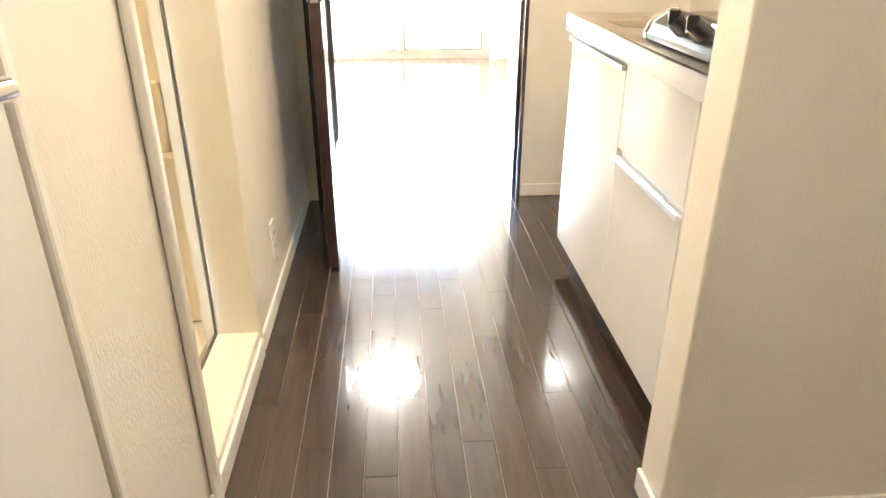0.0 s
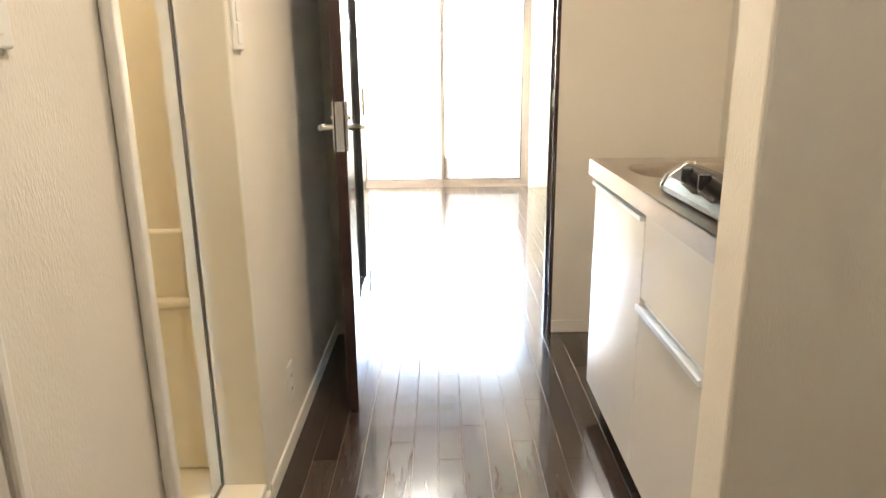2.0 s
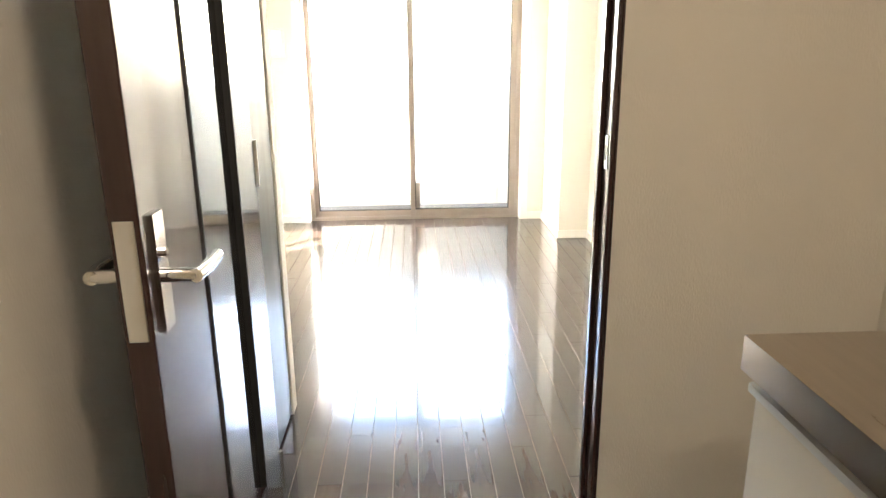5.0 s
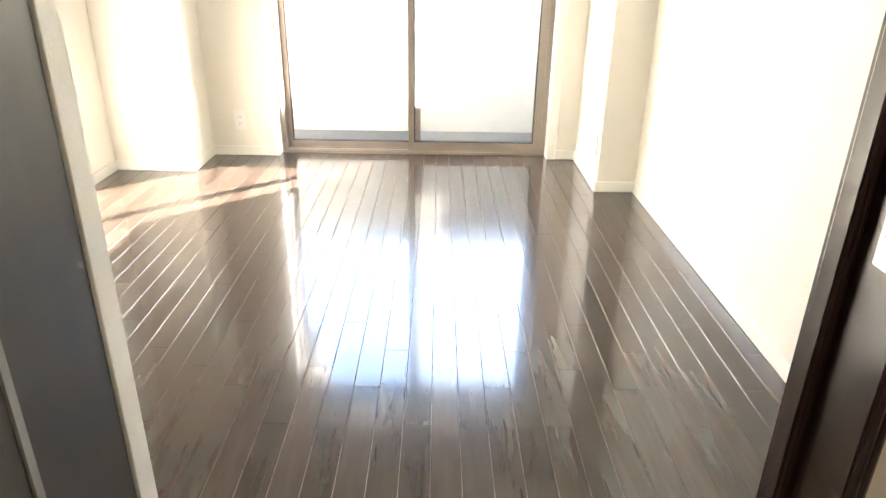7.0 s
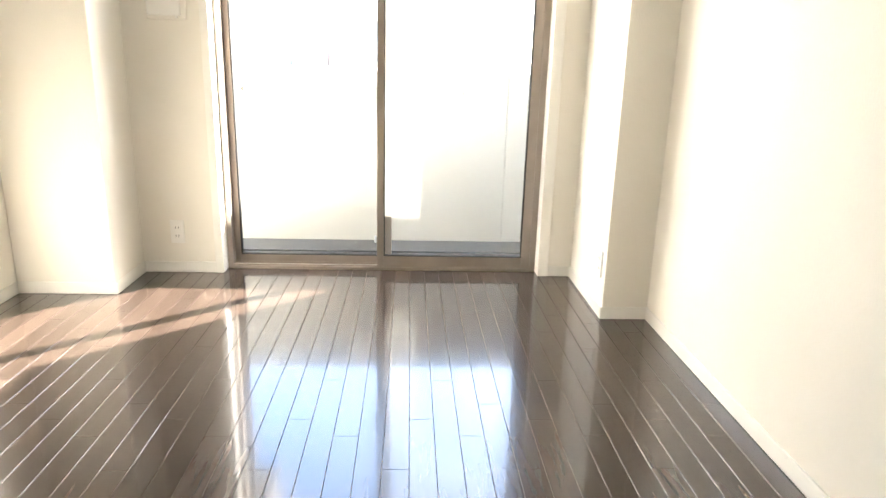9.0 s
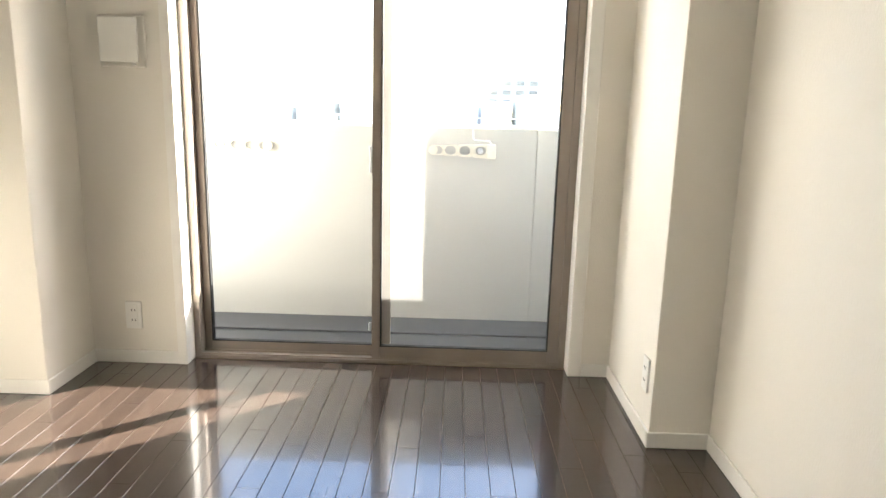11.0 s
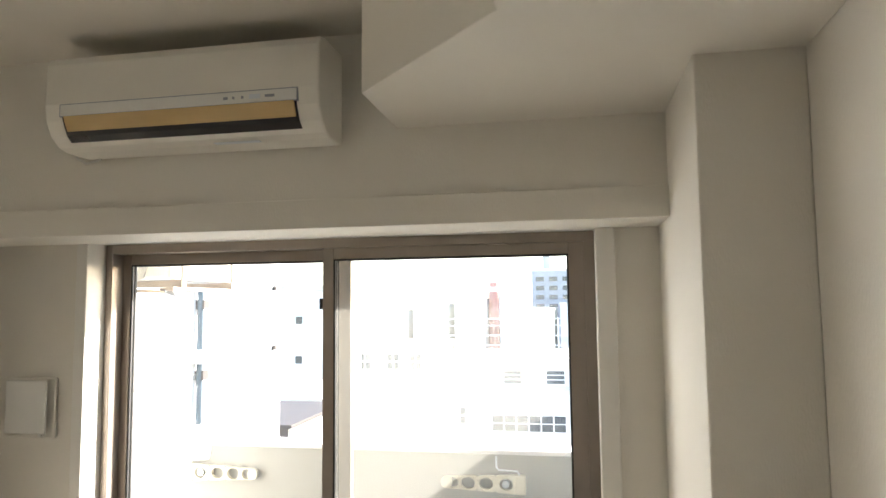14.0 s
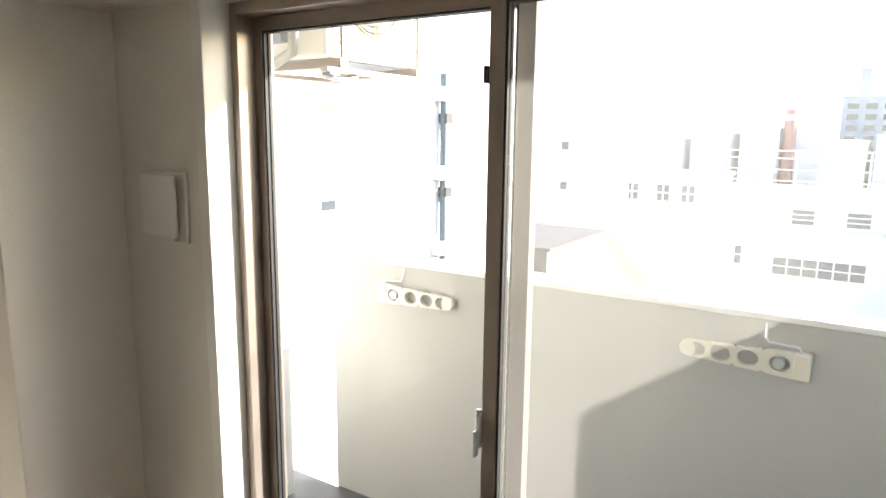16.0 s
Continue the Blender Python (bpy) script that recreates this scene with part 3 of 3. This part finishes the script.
def sash(x0, x1, y, lo, hi, left, right, bottom, label, glass):
    e = thing("window_sash", label, "window", "sliding window sashes")
    s = Shape()
    s.box(x0, y - 0.016, lo, x0 + left, y + 0.016, hi)
    s.box(x1 - right, y - 0.016, lo, x1, y + 0.016, hi)
    s.box(x0 + left, y - 0.014, lo, x1 - right, y + 0.014, bottom)
    s.box(x0 + left, y - 0.014, 1.805, x1 - right, y + 0.014, hi)
    s.make("frame", SASH, e, bevel=0.002)
    Shape().box(x0 + left - 0.004, y - 0.0025, bottom - 0.004, x1 - right + 0.004, y + 0.0025, 1.809).make("pane", glass, e).visible_shadow = False
    s = Shape()
    for g in (-1, 1):
        yy = y + g * 0.0085
        s.box(x0 + left, yy - 0.005, bottom, x0 + left + 0.006, yy + 0.005, 1.805)
        s.box(x1 - right - 0.006, yy - 0.005, bottom, x1 - right, yy + 0.005, 1.805)
        s.box(x0 + left + 0.006, yy - 0.005, 1.799, x1 - right - 0.006, yy + 0.005, 1.805)
        s.box(x0 + left + 0.006, yy - 0.005, bottom, x1 - right - 0.006, yy + 0.005, bottom + 0.006)
    s.make("gasket", RUBBER, e)
    return e


inner = sash(-0.112, 0.708, WIN_Y + 0.070, 0.017, 1.840, 0.036, 0.046, 0.072, "closed inner sliding sash in bronze aluminium", PANE)
outer_sash = sash(-0.867, -0.036, WIN_Y + 0.130, 0.017, 1.840, 0.030, 0.040, 0.058, "closed outer sliding sash in bronze aluminium", PANE_CLEAN)
s = Shape().box(-0.121, WIN_Y + 0.040, 0.855, -0.112, WIN_Y + 0.060, 0.930).box(-0.119, WIN_Y + 0.024, 0.840, -0.112, WIN_Y + 0.041, 0.90)
s.rod((-0.117, WIN_Y + 0.048, 0.930), (-0.117, WIN_Y + 0.048, 0.945), 0.006)
tagged(s.make("latch", ALU, inner, bevel=0.002), "grey crescent lock")
tagged(Shape().box(-0.124, WIN_Y + 0.04, 0.15, -0.112, WIN_Y + 0.06, 0.185).make("stop", ALU, inner, bevel=0.002), "small grey sash stop")
tagged(Shape().box(-0.120, WIN_Y + 0.044, 1.645, -0.112, WIN_Y + 0.060, 1.680).make("stop", BLACKPL, inner, bevel=0.002), "small black sash guide")

# ---- vent on the window wall ----
v = thing("wall_vent", "square white ventilation cover on the wall", "vent")
Shape().box(-1.175, WALL_Y - 0.012, 1.235, -0.990, WALL_Y, 1.432).make("frame", ACWHITE, v, bevel=0.006)
Shape().box(-1.165, WALL_Y - 0.036, 1.252, -1.012, WALL_Y - 0.026, 1.424).make("cover", PLATE, v, bevel=0.004)
Shape().box(-1.135, WALL_Y - 0.026, 1.27, -1.04, WALL_Y - 0.012, 1.405).make("neck", ACWHITE, v)
Shape().rod((-1.035, WALL_Y - 0.03, 1.2465), (-1.035, WALL_Y - 0.012, 1.2465), 0.005).make("pull", PLATE, v)

# ---- air conditioner ----
ac = thing("air_conditioner", "white wall air conditioner with an amber louver", "air conditioner")
AX0, AX1, AY = -0.735, 0.058, 6.88
AZ = -0.024
prof = [(AY, 2.120), (AY - 0.10, 2.120), (AY - 0.135, 2.128), (AY - 0.170, 2.152), (AY - 0.192, 2.190), (AY - 0.200, 2.235), (AY - 0.196, 2.345), (AY - 0.182, 2.368), (AY - 0.15, 2.375), (AY, 2.375)]
Shape().prism(prof, AX0, AX1, "x").make("body", ACWHITE, ac, bevel=0.006)
# solid black strip: the air slot's shade is put into its colour
slot = [(AY - 0.150, 2.138), (AY - 0.170, 2.152), (AY - 0.184, 2.176), (AY - 0.1945, 2.200), (AY - 0.180, 2.200), (AY - 0.150, 2.160)]
Shape().prism([(a - 0.0025, b - 0.001) for a, b in slot], AX0 + 0.055, AX1 - 0.060, "x").make("dark_slot_inlay", BLACKPL, ac)
lou = [(AY - 0.178, 2.161), (AY - 0.190, 2.182), (AY - 0.1985, 2.200), (AY - 0.190, 2.200), (AY - 0.176, 2.170)]
tagged(Shape().prism([(a - 0.004, b) for a, b in lou], AX0 + 0.062, AX1 - 0.066, "x").make("louver", ACLOUVER, ac, bevel=0.001), "amber translucent louver")
Shape().box(AX0 + 0.050, AY - 0.2020, 2.199, AX1 - 0.055, AY - 0.190, 2.2335).make("seam", OUTGREY, ac)
Shape().box(AX0 + 0.053, AY - 0.2035, 2.201, AX1 - 0.058, AY - 0.196, 2.2310).make("display_strip", PLATE, ac, bevel=0.001)
for x, w in ((-0.20, 0.012), (-0.175, 0.006), (-0.15, 0.006), (-0.085, 0.026)):
    Shape().box(x, AY - 0.2045, 2.212, x + w, AY - 0.2034, 2.219).make("marking", OUTGREY, ac)
tagged(Shape().box(-0.128, AY - 0.2043, 2.210, -0.098, AY - 0.2034, 2.222).make("sensor_window", ALU, ac), "small grey sensor window")
tagged(Shape().box(AX0 + 0.47, AY - 0.125, 2.1185, AX0 + 0.60, AY - 0.105, 2.1205).make("marking", ALU, ac), "small grey printed strip")
s = Shape().tube([(AX0 + 0.05, AY - 0.01, 2.118), (AX0 + 0.0, AY - 0.012, 2.108), (AX0 - 0.03, AY - 0.012, 2.125), (AX0 - 0.035, AY - 0.01, 2.17), (AX0 - 0.02, AY - 0.008, 2.21), (AX0, AY - 0.006, 2.22)], 0.004, 8)
s.make("cable", PLATE, ac, smooth=True)

ac.location.z = AZ

# ---- balcony ----
structure(Shape().box(-3.2, WALL_Y + 0.2, BAL_Z - 0.15, 2.6, PARA_Y, BAL_Z).make("balcony_floor", BALFLOOR), "grey sheet floor of the balcony")
structure(Shape().box(-3.2, WALL_Y + 0.19, BAL_Z, 2.6, WALL_Y + 0.24, -0.002).make("balcony_kerb", PARAPET), "low concrete kerb under the window")
structure(Shape().box(-1.405, PARA_Y - 0.30, BAL_Z, 2.6, PARA_Y, BAL_Z + 0.012).make("gutter", BALFLOOR, bevel=0.004), "raised grey strip along the parapet")
s = Shape().box(-1.42, PARA_Y, BAL_Z - 0.3, 0.679, PARA_Y + 0.13, PARA_TOP).box(0.685, PARA_Y, BAL_Z - 0.3, 2.6, PARA_Y + 0.13, PARA_TOP)
s.box(0.679, PARA_Y + 0.006, BAL_Z - 0.3, 0.685, PARA_Y + 0.13, PARA_TOP)
structure(s.make("parapet", PARAPET, bevel=0.004), "pale painted balcony parapet")
structure(Shape().box(-1.425, PARA_Y - 0.006, PARA_TOP, 2.6, PARA_Y + 0.15, PARA_TOP + 0.02).make("parapet_cap", OUTWHITE, bevel=0.004), "white coping on the parapet")
structure(Shape().box(-3.0, WALL_Y + 0.2, BAL_Z - 0.3, -1.55, 8.1, 0.6).make("balcony_side", OUTWHITE), "white side wall of the balcony")
# out of view; inferred from the shadow edge on the right pane, set to match
structure(Shape().box(1.098, WALL_Y + 0.2, BAL_Z, 1.128, 8.22, 1.69).make("balcony_divider", PARAPET), "unseen plain board dividing two balconies")
structure(Shape().box(-3.2, WALL_Y + 0.2, 2.42, 2.6, PARA_Y + 0.05, 2.55).make("balcony_ceiling", OUTWHITE), "white underside of the balcony above")
s = Shape().box(-3.2, WALL_Y + 0.2, ROOM_TOP - 0.35, 2.6, WALL_Y + 0.26, 2.42).box(-3.2, WALL_Y + 0.02, BAL_Z, ROOM_L - 0.1, WALL_Y + 0.2, 2.42).box(ROOM_R + 0.1, WALL_Y + 0.02, BAL_Z, 2.6, WALL_Y + 0.2, 2.42)
structure(s.make("wall_outside", OUTWHITE), "white outer face of the building")


def laundry_hook(x, flip):
    """A folding washing-pole arm with round holes, lying along the parapet."""
    e = thing("laundry_pole_arm", "ivory folding pole holder with four holes on the parapet", "pole holder", "pole holders")
    y, z = PARA_Y - 0.028, 0.885
    holes = [0.055, 0.135, 0.215, 0.29]
    radii = [0.026, 0.027, 0.027, 0.024]
    s = Shape()
    n = 24
    # arm as a plate with rings round its holes
    edge_t = [(u, 0.040 - 0.016 * u / 0.33) for u in (0.0, 0.095, 0.175, 0.253, 0.31)]
    for (u0, h0), (u1, h1), c, r in zip(edge_t, edge_t[1:], holes, radii):
        ring_v, box_v = [], []
        cx = (u0 + u1) / 2
        for k in range(n):
            a = 6.283185 * k / n
            ca, sa = math.cos(a), math.sin(a)
            hw = (u1 - u0) / 2
            hh = h0 + (h1 - h0) * (0.5 + 0.5 * ca)
            f = min(hw / abs(ca) if abs(ca) > 1e-6 else 99, hh / abs(sa) if abs(sa) > 1e-6 else 99)
            box_v.append((cx + ca * f, sa * f))
            ring_v.append((cx + ca * min(r * 1.12, hw * 0.86), sa * r * 0.95))
        q = [[s.bm.verts.new((x + flip * a, yy, z + b)) for a, b in lst] for lst in (box_v, ring_v) for yy in (y - 0.011, y + 0.011)]
        for k in range(n):
            j = (k + 1) % n
            for a_, b_ in ((0, 2), (1, 3), (0, 1), (2, 3)):
                s.bm.faces.new((q[a_][k], q[a_][j], q[b_][j], q[b_][k]))
    s.rod((x + flip * 0.31, y - 0.011, z), (x + flip * 0.31, y + 0.011, z), 0.025)
    s.make("arm", HOOKPL, e)
    Shape().box(min(x - flip * 0.035, x + flip * 0.012), PARA_Y - 0.045, z - 0.042, max(x - flip * 0.035, x + flip * 0.012), PARA_Y, z + 0.038).make("bracket", HOOKPL, e, bevel=0.006)
    Shape().rod((x + flip * 0.05, y - 0.014, z), (x + flip * 0.05, y + 0.014, z), 0.016).make("pivot", ALU, e, smooth=True)
    s = Shape().tube([(x - flip * 0.01, y, z + 0.035), (x - flip * 0.0, y, z + 0.055), (x + flip * 0.08, y, z + 0.058), (x + flip * 0.09, y, z + 0.07), (x + flip * 0.092, y + 0.01, PARA_TOP - 0.005)], 0.004, 8)
    s.make("stay", ALU, e, smooth=True)


laundry_hook(-1.110, 1)
laundry_hook(0.420, -1)

# outdoor unit hung under the balcony above
ou = thing("outdoor_unit", "white outdoor air conditioner unit hung from the balcony ceiling", "outdoor unit")
UX0, UX1, UY0, UY1, UZ0, UZ1 = -1.14, -0.86, 7.58, 8.12, 1.765, 2.26
Shape().box(UX0, UY0, UZ0, UX1, UY1, UZ1).make("case", ACWHITE, ou, bevel=0.012)
s = Shape()
fc = (UX1 + 0.012, 7.83, 2.03)
for q in range(1, 10):
    s.ring(fc, 0.021 * q, 0.0028, "x", 32)
for q in range(4):
    a = q * 0.785
    s.tube([(fc[0], fc[1] - 0.19 * math.cos(a), fc[2] - 0.19 * math.sin(a)), (fc[0], fc[1] + 0.19 * math.cos(a), fc[2] + 0.19 * math.sin(a))], 0.003, 6)
s.make("fan_grille", ACLOUVER, ou)
# flat grey disc behind the grille; the opening's shade is only its colour
Shape().rod((UX1, 7.83, 2.03), (UX1 + 0.004, 7.83, 2.03), 0.185, n=32).make("fan_disc", OUTGREY, ou)
Shape().box(UX1, UY0 + 0.06, UZ0 + 0.045, UX1 + 0.003, UY0 + 0.28, UZ0 + 0.055).make("marking", OUTGREY, ou)
Shape().box(UX0 - 0.05, UY0 - 0.035, UZ0 + 0.05, UX0 + 0.12, UY0, UZ0 + 0.30).make("valve_cover", OUTGREY, ou, bevel=0.006)
s = Shape()
for y in (UY0 + 0.05, UY1 - 0.05):
    s.box(UX0 - 0.05, y - 0.02, UZ0 - 0.03, UX1 + 0.03, y + 0.02, UZ0)
    for x in (UX0 - 0.035, UX1 + 0.02):
        s.rod((x, y, UZ0 - 0.03), (x, y, 2.42), 0.006, n=8)
for x in (UX0 - 0.03, UX1 + 0.012):
    s.box(x - 0.015, UY0 - 0.03, UZ0 - 0.045, x + 0.015, UY1 + 0.02, UZ0 - 0.03)
s.make("hanger", SASH, ou, bevel=0.002)
# panel added so that the white unit's underside comes out dark
tagged(Shape().box(UX0 + 0.02, UY0 + 0.02, UZ0 - 0.004, UX1 - 0.02, UY1 - 0.02, UZ0 - 0.0005).make("underside_panel", OUTGREY, ou), "thin grey panel that darkens the underside")
s = Shape().tube([(UX1 - 0.07, UY0, 2.0), (UX1 - 0.08, UY0 - 0.06, 1.95), (UX1 - 0.07, UY0 - 0.07, 1.85), (UX1 - 0.1, UY0 - 0.05, 1.78), (UX1 - 0.2, UY0 - 0.05, 1.74), (UX0 - 0.2, UY0 - 0.1, 1.735)], 0.017, 10)
tagged(s.make("pipe", PARAPET, ou, smooth=True), "lagged refrigerant pipe")
s = Shape().tube([(UX1 - 0.02, UY0, 1.72), (UX1 + 0.0, UY0 + 0.03, 1.705), (UX1, UY0 + 0.10, 1.705), (UX1 + 0.01, UY0 + 0.14, 1.72)], 0.01, 8)
s.make("drain_pipe", ALU, ou, smooth=True)

# ---- neighbouring wing with its rain pipe ----
wing = thing("neighbour_wing", "white rendered wing of the next building", "building")
Shape().box(-9.0, 8.9, -13, -3.0, 14.45, 7.0).make("wall", OUTWHITE, wing)
for z in (0.93, 1.72):
    Shape().box(-3.004, 10.08, z - 0.055, -2.985, 10.50, z + 0.055).make("window_frame", ALU, wing, bevel=0.003)
    Shape().box(-2.985, 10.10, z - 0.04, -2.981, 10.29, z + 0.04).make("window_pane", OUTGLASS, wing)
    Shape().box(-2.985, 10.31, z - 0.04, -2.981, 10.48, z + 0.04).make("window_pane", OUTGREY, wing)
Shape().box(-3.0, 10.52, 0.885, -2.985, 14.45, 0.945).make("string_course", PARAPET, wing)
rp = thing("rain_pipe", "blue-grey rain pipe with brackets on a white wall", "pipe")
Shape().rod((-2.95, 12.07, -6), (-2.95, 12.07, 2.12), 0.035).make("pipe", PIPE, rp, smooth=True)
for z in (0.35, 1.13, 1.92, -0.45):
    Shape().box(-3.0, 11.93, z - 0.07, -2.89, 12.13, z + 0.07).make("bracket", OUTWHITE, rp, bevel=0.008)
for z in (0.93, 1.68, 0.1):
    Shape().box(-3.0, 12.05, z - 0.05, -2.90, 12.18, z + 0.05).make("clip", OUTDARK, rp, bevel=0.004)
for z in (1.9, 1.1):
    tagged(Shape().box(-3.0, 14.15, z - 0.03, -2.95, 14.21, z + 0.03).make("wall_bracket", OUTDARK, wing, bevel=0.004), "dark wall bracket")

for e in (wing, rp):
    e.location = (-0.3, 0.27, 0)

# ---- far buildings ----
structure(Shape().box(-1500, 14.5, -13.2, 1500, 3000, -13).make("ground", ASPHALT), "dark city ground far below the balcony")


def facade(name, label, x0, y0, x1, y1, z1, mat, cap=0.3, top=None):
    e = thing(name, label, "building", "far buildings")
    Shape().box(x0, y0, -13, x1, y1, z1).make("wall", mat, e)
    Shape().box(x0 - 0.15, y0 - 0.15, z1, x1 + 0.15, y1 + 0.15, z1 + cap).make("roof", top or OUTCREAM, e)
    return e


def panes(e, x0, x1, z0, z1, y, nx, nz):
    Shape().box(x0 - 0.08, y - 0.06, z0 - 0.08, x1 + 0.08, y - 0.004, z1 + 0.08).make("window_frame", OUTWHITE, e)
    w, h = (x1 - x0) / nx, (z1 - z0) / nz
    for i in range(nx):
        for j in range(nz):
            Shape().box(x0 + i * w + 0.05, y - 0.08, z0 + j * h + 0.04, x0 + (i + 1) * w - 0.05, y - 0.062, z0 + (j + 1) * h - 0.04).make("window_pane", OUTGLASS, e)


main = facade("school_building", "long white building with a fenced roof", -11.0, 66, 34, 80, -3.5, OUTWHITE, 0.75)
for x in (-4.95, -1.55, 1.9, 5.3, 8.7):
    panes(main, x, x + 1.5, -4.75, -3.65, 66, 1, 3)
for x in (-10.2, 12.2):
    panes(main, x, x + 2.2, -8.0, -6.6, 66, 3, 2)
annex = facade("annex_building", "white lower building with ribbon windows", -7.05, 63, 30, 65.9, -5.15, OUTWHITE, 0.25)
for z in (-8.0, -11.4):
    for x in (-5.6, 1.9, 9.4):
        panes(annex, x, x + 5.6, z, z + 1.25, 63, 6, 2)
fence = thing("roof_fence", "tall pale mesh fence on the flat roof", "fence")
s = Shape()
for i in range(31):
    s.box(-11 + i * 1.5 - 0.05, 66.2, -2.75, -11 + i * 1.5 + 0.05, 66.3, 0.5)
s.make("post", OUTWHITE, fence)
s = Shape()
for z in (-2.5, -1.7, -0.9, -0.1, 0.45):
    s.box(-11, 66.31, z - 0.04, 34, 66.36, z + 0.04)
s.make("rail", OUTWHITE, fence)
low = facade("low_house", "cream low house with a flat roof", -11.5, 33, -4.6, 40, -2.3, OUTCREAM, 0.35)
panes(low, -9.5, -8.3, -3.9, -2.9, 33, 2, 1)
shed = facade("brown_house", "dark brown house with a sloping gable", -10.5, 26, -7.6, 31, -1.9, OUTDARK, 0.1, OUTDARK)
Shape().prism([(-7.6, -1.9), (-4.9, -5.5), (-7.6, -5.5)], 26, 31, "y").make("gable", OUTCREAM, shed)
pent = facade("small_penthouse", "white rooftop room with two windows", -13.5, 50, -7.5, 56, -0.9, OUTWHITE, 0.2)
for x in (-12.4, -10.6, -9.2):
    panes(pent, x, x + 0.8, -2.3, -1.3, 50, 2, 2)
blk = facade("white_block", "white apartment block with small windows", -17.5, 45, -12.2, 58, 2.5, OUTWHITE, 0.3)
for j in range(4):
    panes(blk, -14.7, -14.2, -6.0 + j * 2.2, -5.5 + j * 2.2, 45, 1, 1)
tw = facade("far_tower", "distant grey tower block", -9, 190, 22, 210, 9.5, OUTGREY, 0.6)
Shape().box(-6.4, 195, 10.1, -4.6, 197, 15.5).make("mast", OUTGREY, tw)
for i in range(9):
    for j in range(6):
        Shape().box(-8 + i * 3.2, 189.8, -4 + j * 2.2, -6 + i * 3.2, 189.99, -2.9 + j * 2.2).make("window_pane", OUTGLASS, tw)
ch = thing("striped_chimney", "red chimney with a white top band", "chimney")
Shape().rod((-14.2, 150, -13), (-14.2, 150, 4.0), 1.1, 1.0).make("shaft", OUTRED, ch, smooth=True)
Shape().rod((-14.2, 150, 4.0), (-14.2, 150, 4.9), 1.0, 0.9).make("band", OUTWHITE, ch, smooth=True)
Shape().rod((-14.2, 150, 4.9), (-14.2, 150, 5.8), 0.9, 0.8).make("top", OUTRED, ch, smooth=True)
# haze over these houses is put into their pale facade colours
for i in range(9):
    x = -34 + i * 6.5
    facade("far_house", "distant house, paled in colour for haze", x, 130 + (i * 7) % 23, x + 5.5, 160 + (i * 7) % 23, 0.5 + (i * 5) % 4, (OUTWHITE, OUTCREAM, OUTWHITE)[i % 3])

# ---- plank floor ----
structure(Shape().box(ROOM_L - 0.1, -1.4, -0.10, HALL_R + 0.2, WALL_Y + 0.2, -0.0035).make("floor", JOINT), "dark walnut plank floor, joints paled for the sky's sheen")
FLOOR = bpy.data.objects["floor"]
PW, PL, GAP = 0.0752, 0.909, 0.0016
plank_meshes = {}


def plank_mesh(w, l):
    key = (round(w, 3), round(l, 3))
    if key not in plank_meshes:
        me = bpy.data.meshes.new("plank")
        b = 0.0007
        lo = [(-w / 2, 0, -0.0034), (w / 2, 0, -0.0034), (w / 2, l, -0.0034), (-w / 2, l, -0.0034)]
        md = [(-w / 2, 0, -b), (w / 2, 0, -b), (w / 2, l, -b), (-w / 2, l, -b)]
        tp = [(-w / 2 + b, b, 0), (w / 2 - b, b, 0), (w / 2 - b, l - b, 0), (-w / 2 + b, l - b, 0)]
        faces = [(8, 9, 10, 11)]
        for i in range(4):
            j = (i + 1) % 4
            faces += [(i, j, j + 4, i + 4), (i + 4, j + 4, j + 8, i + 8)]
        me.from_pydata(lo + md + tp, [], faces)
        me.materials.append(PLANK)
        plank_meshes[key] = me
    return plank_meshes[key]


def lay(x0, x1, y0, y1):
    i = 0
    x = x0
    while x < x1 - 0.01:
        w = min(PW, x1 - x)
        y = y0 - (0.0, 0.45, 0.21, 0.66, 0.33)[i % 5] * PL
        while y < y1:
            a, b = max(y, y0), min(y + PL, y1)
            if b - a > 0.02:
                ob = new("plank", plank_mesh(w - GAP, b - a - 0.0008))
                ob.location = (x + w / 2, a, 0)
                ob.parent = FLOOR
            y += PL
        x += PW
        i += 1


lay(ROOM_L, ROOM_R, 3.03, WALL_Y + 0.075)
lay(HALL_L, HALL_L + 14 * PW, -1.3, 3.03)
lay(HALL_L + 14 * PW, HALL_R, 2.27, 3.03)

# ---- the plan's depth, shrunk to fit the camera's view ----
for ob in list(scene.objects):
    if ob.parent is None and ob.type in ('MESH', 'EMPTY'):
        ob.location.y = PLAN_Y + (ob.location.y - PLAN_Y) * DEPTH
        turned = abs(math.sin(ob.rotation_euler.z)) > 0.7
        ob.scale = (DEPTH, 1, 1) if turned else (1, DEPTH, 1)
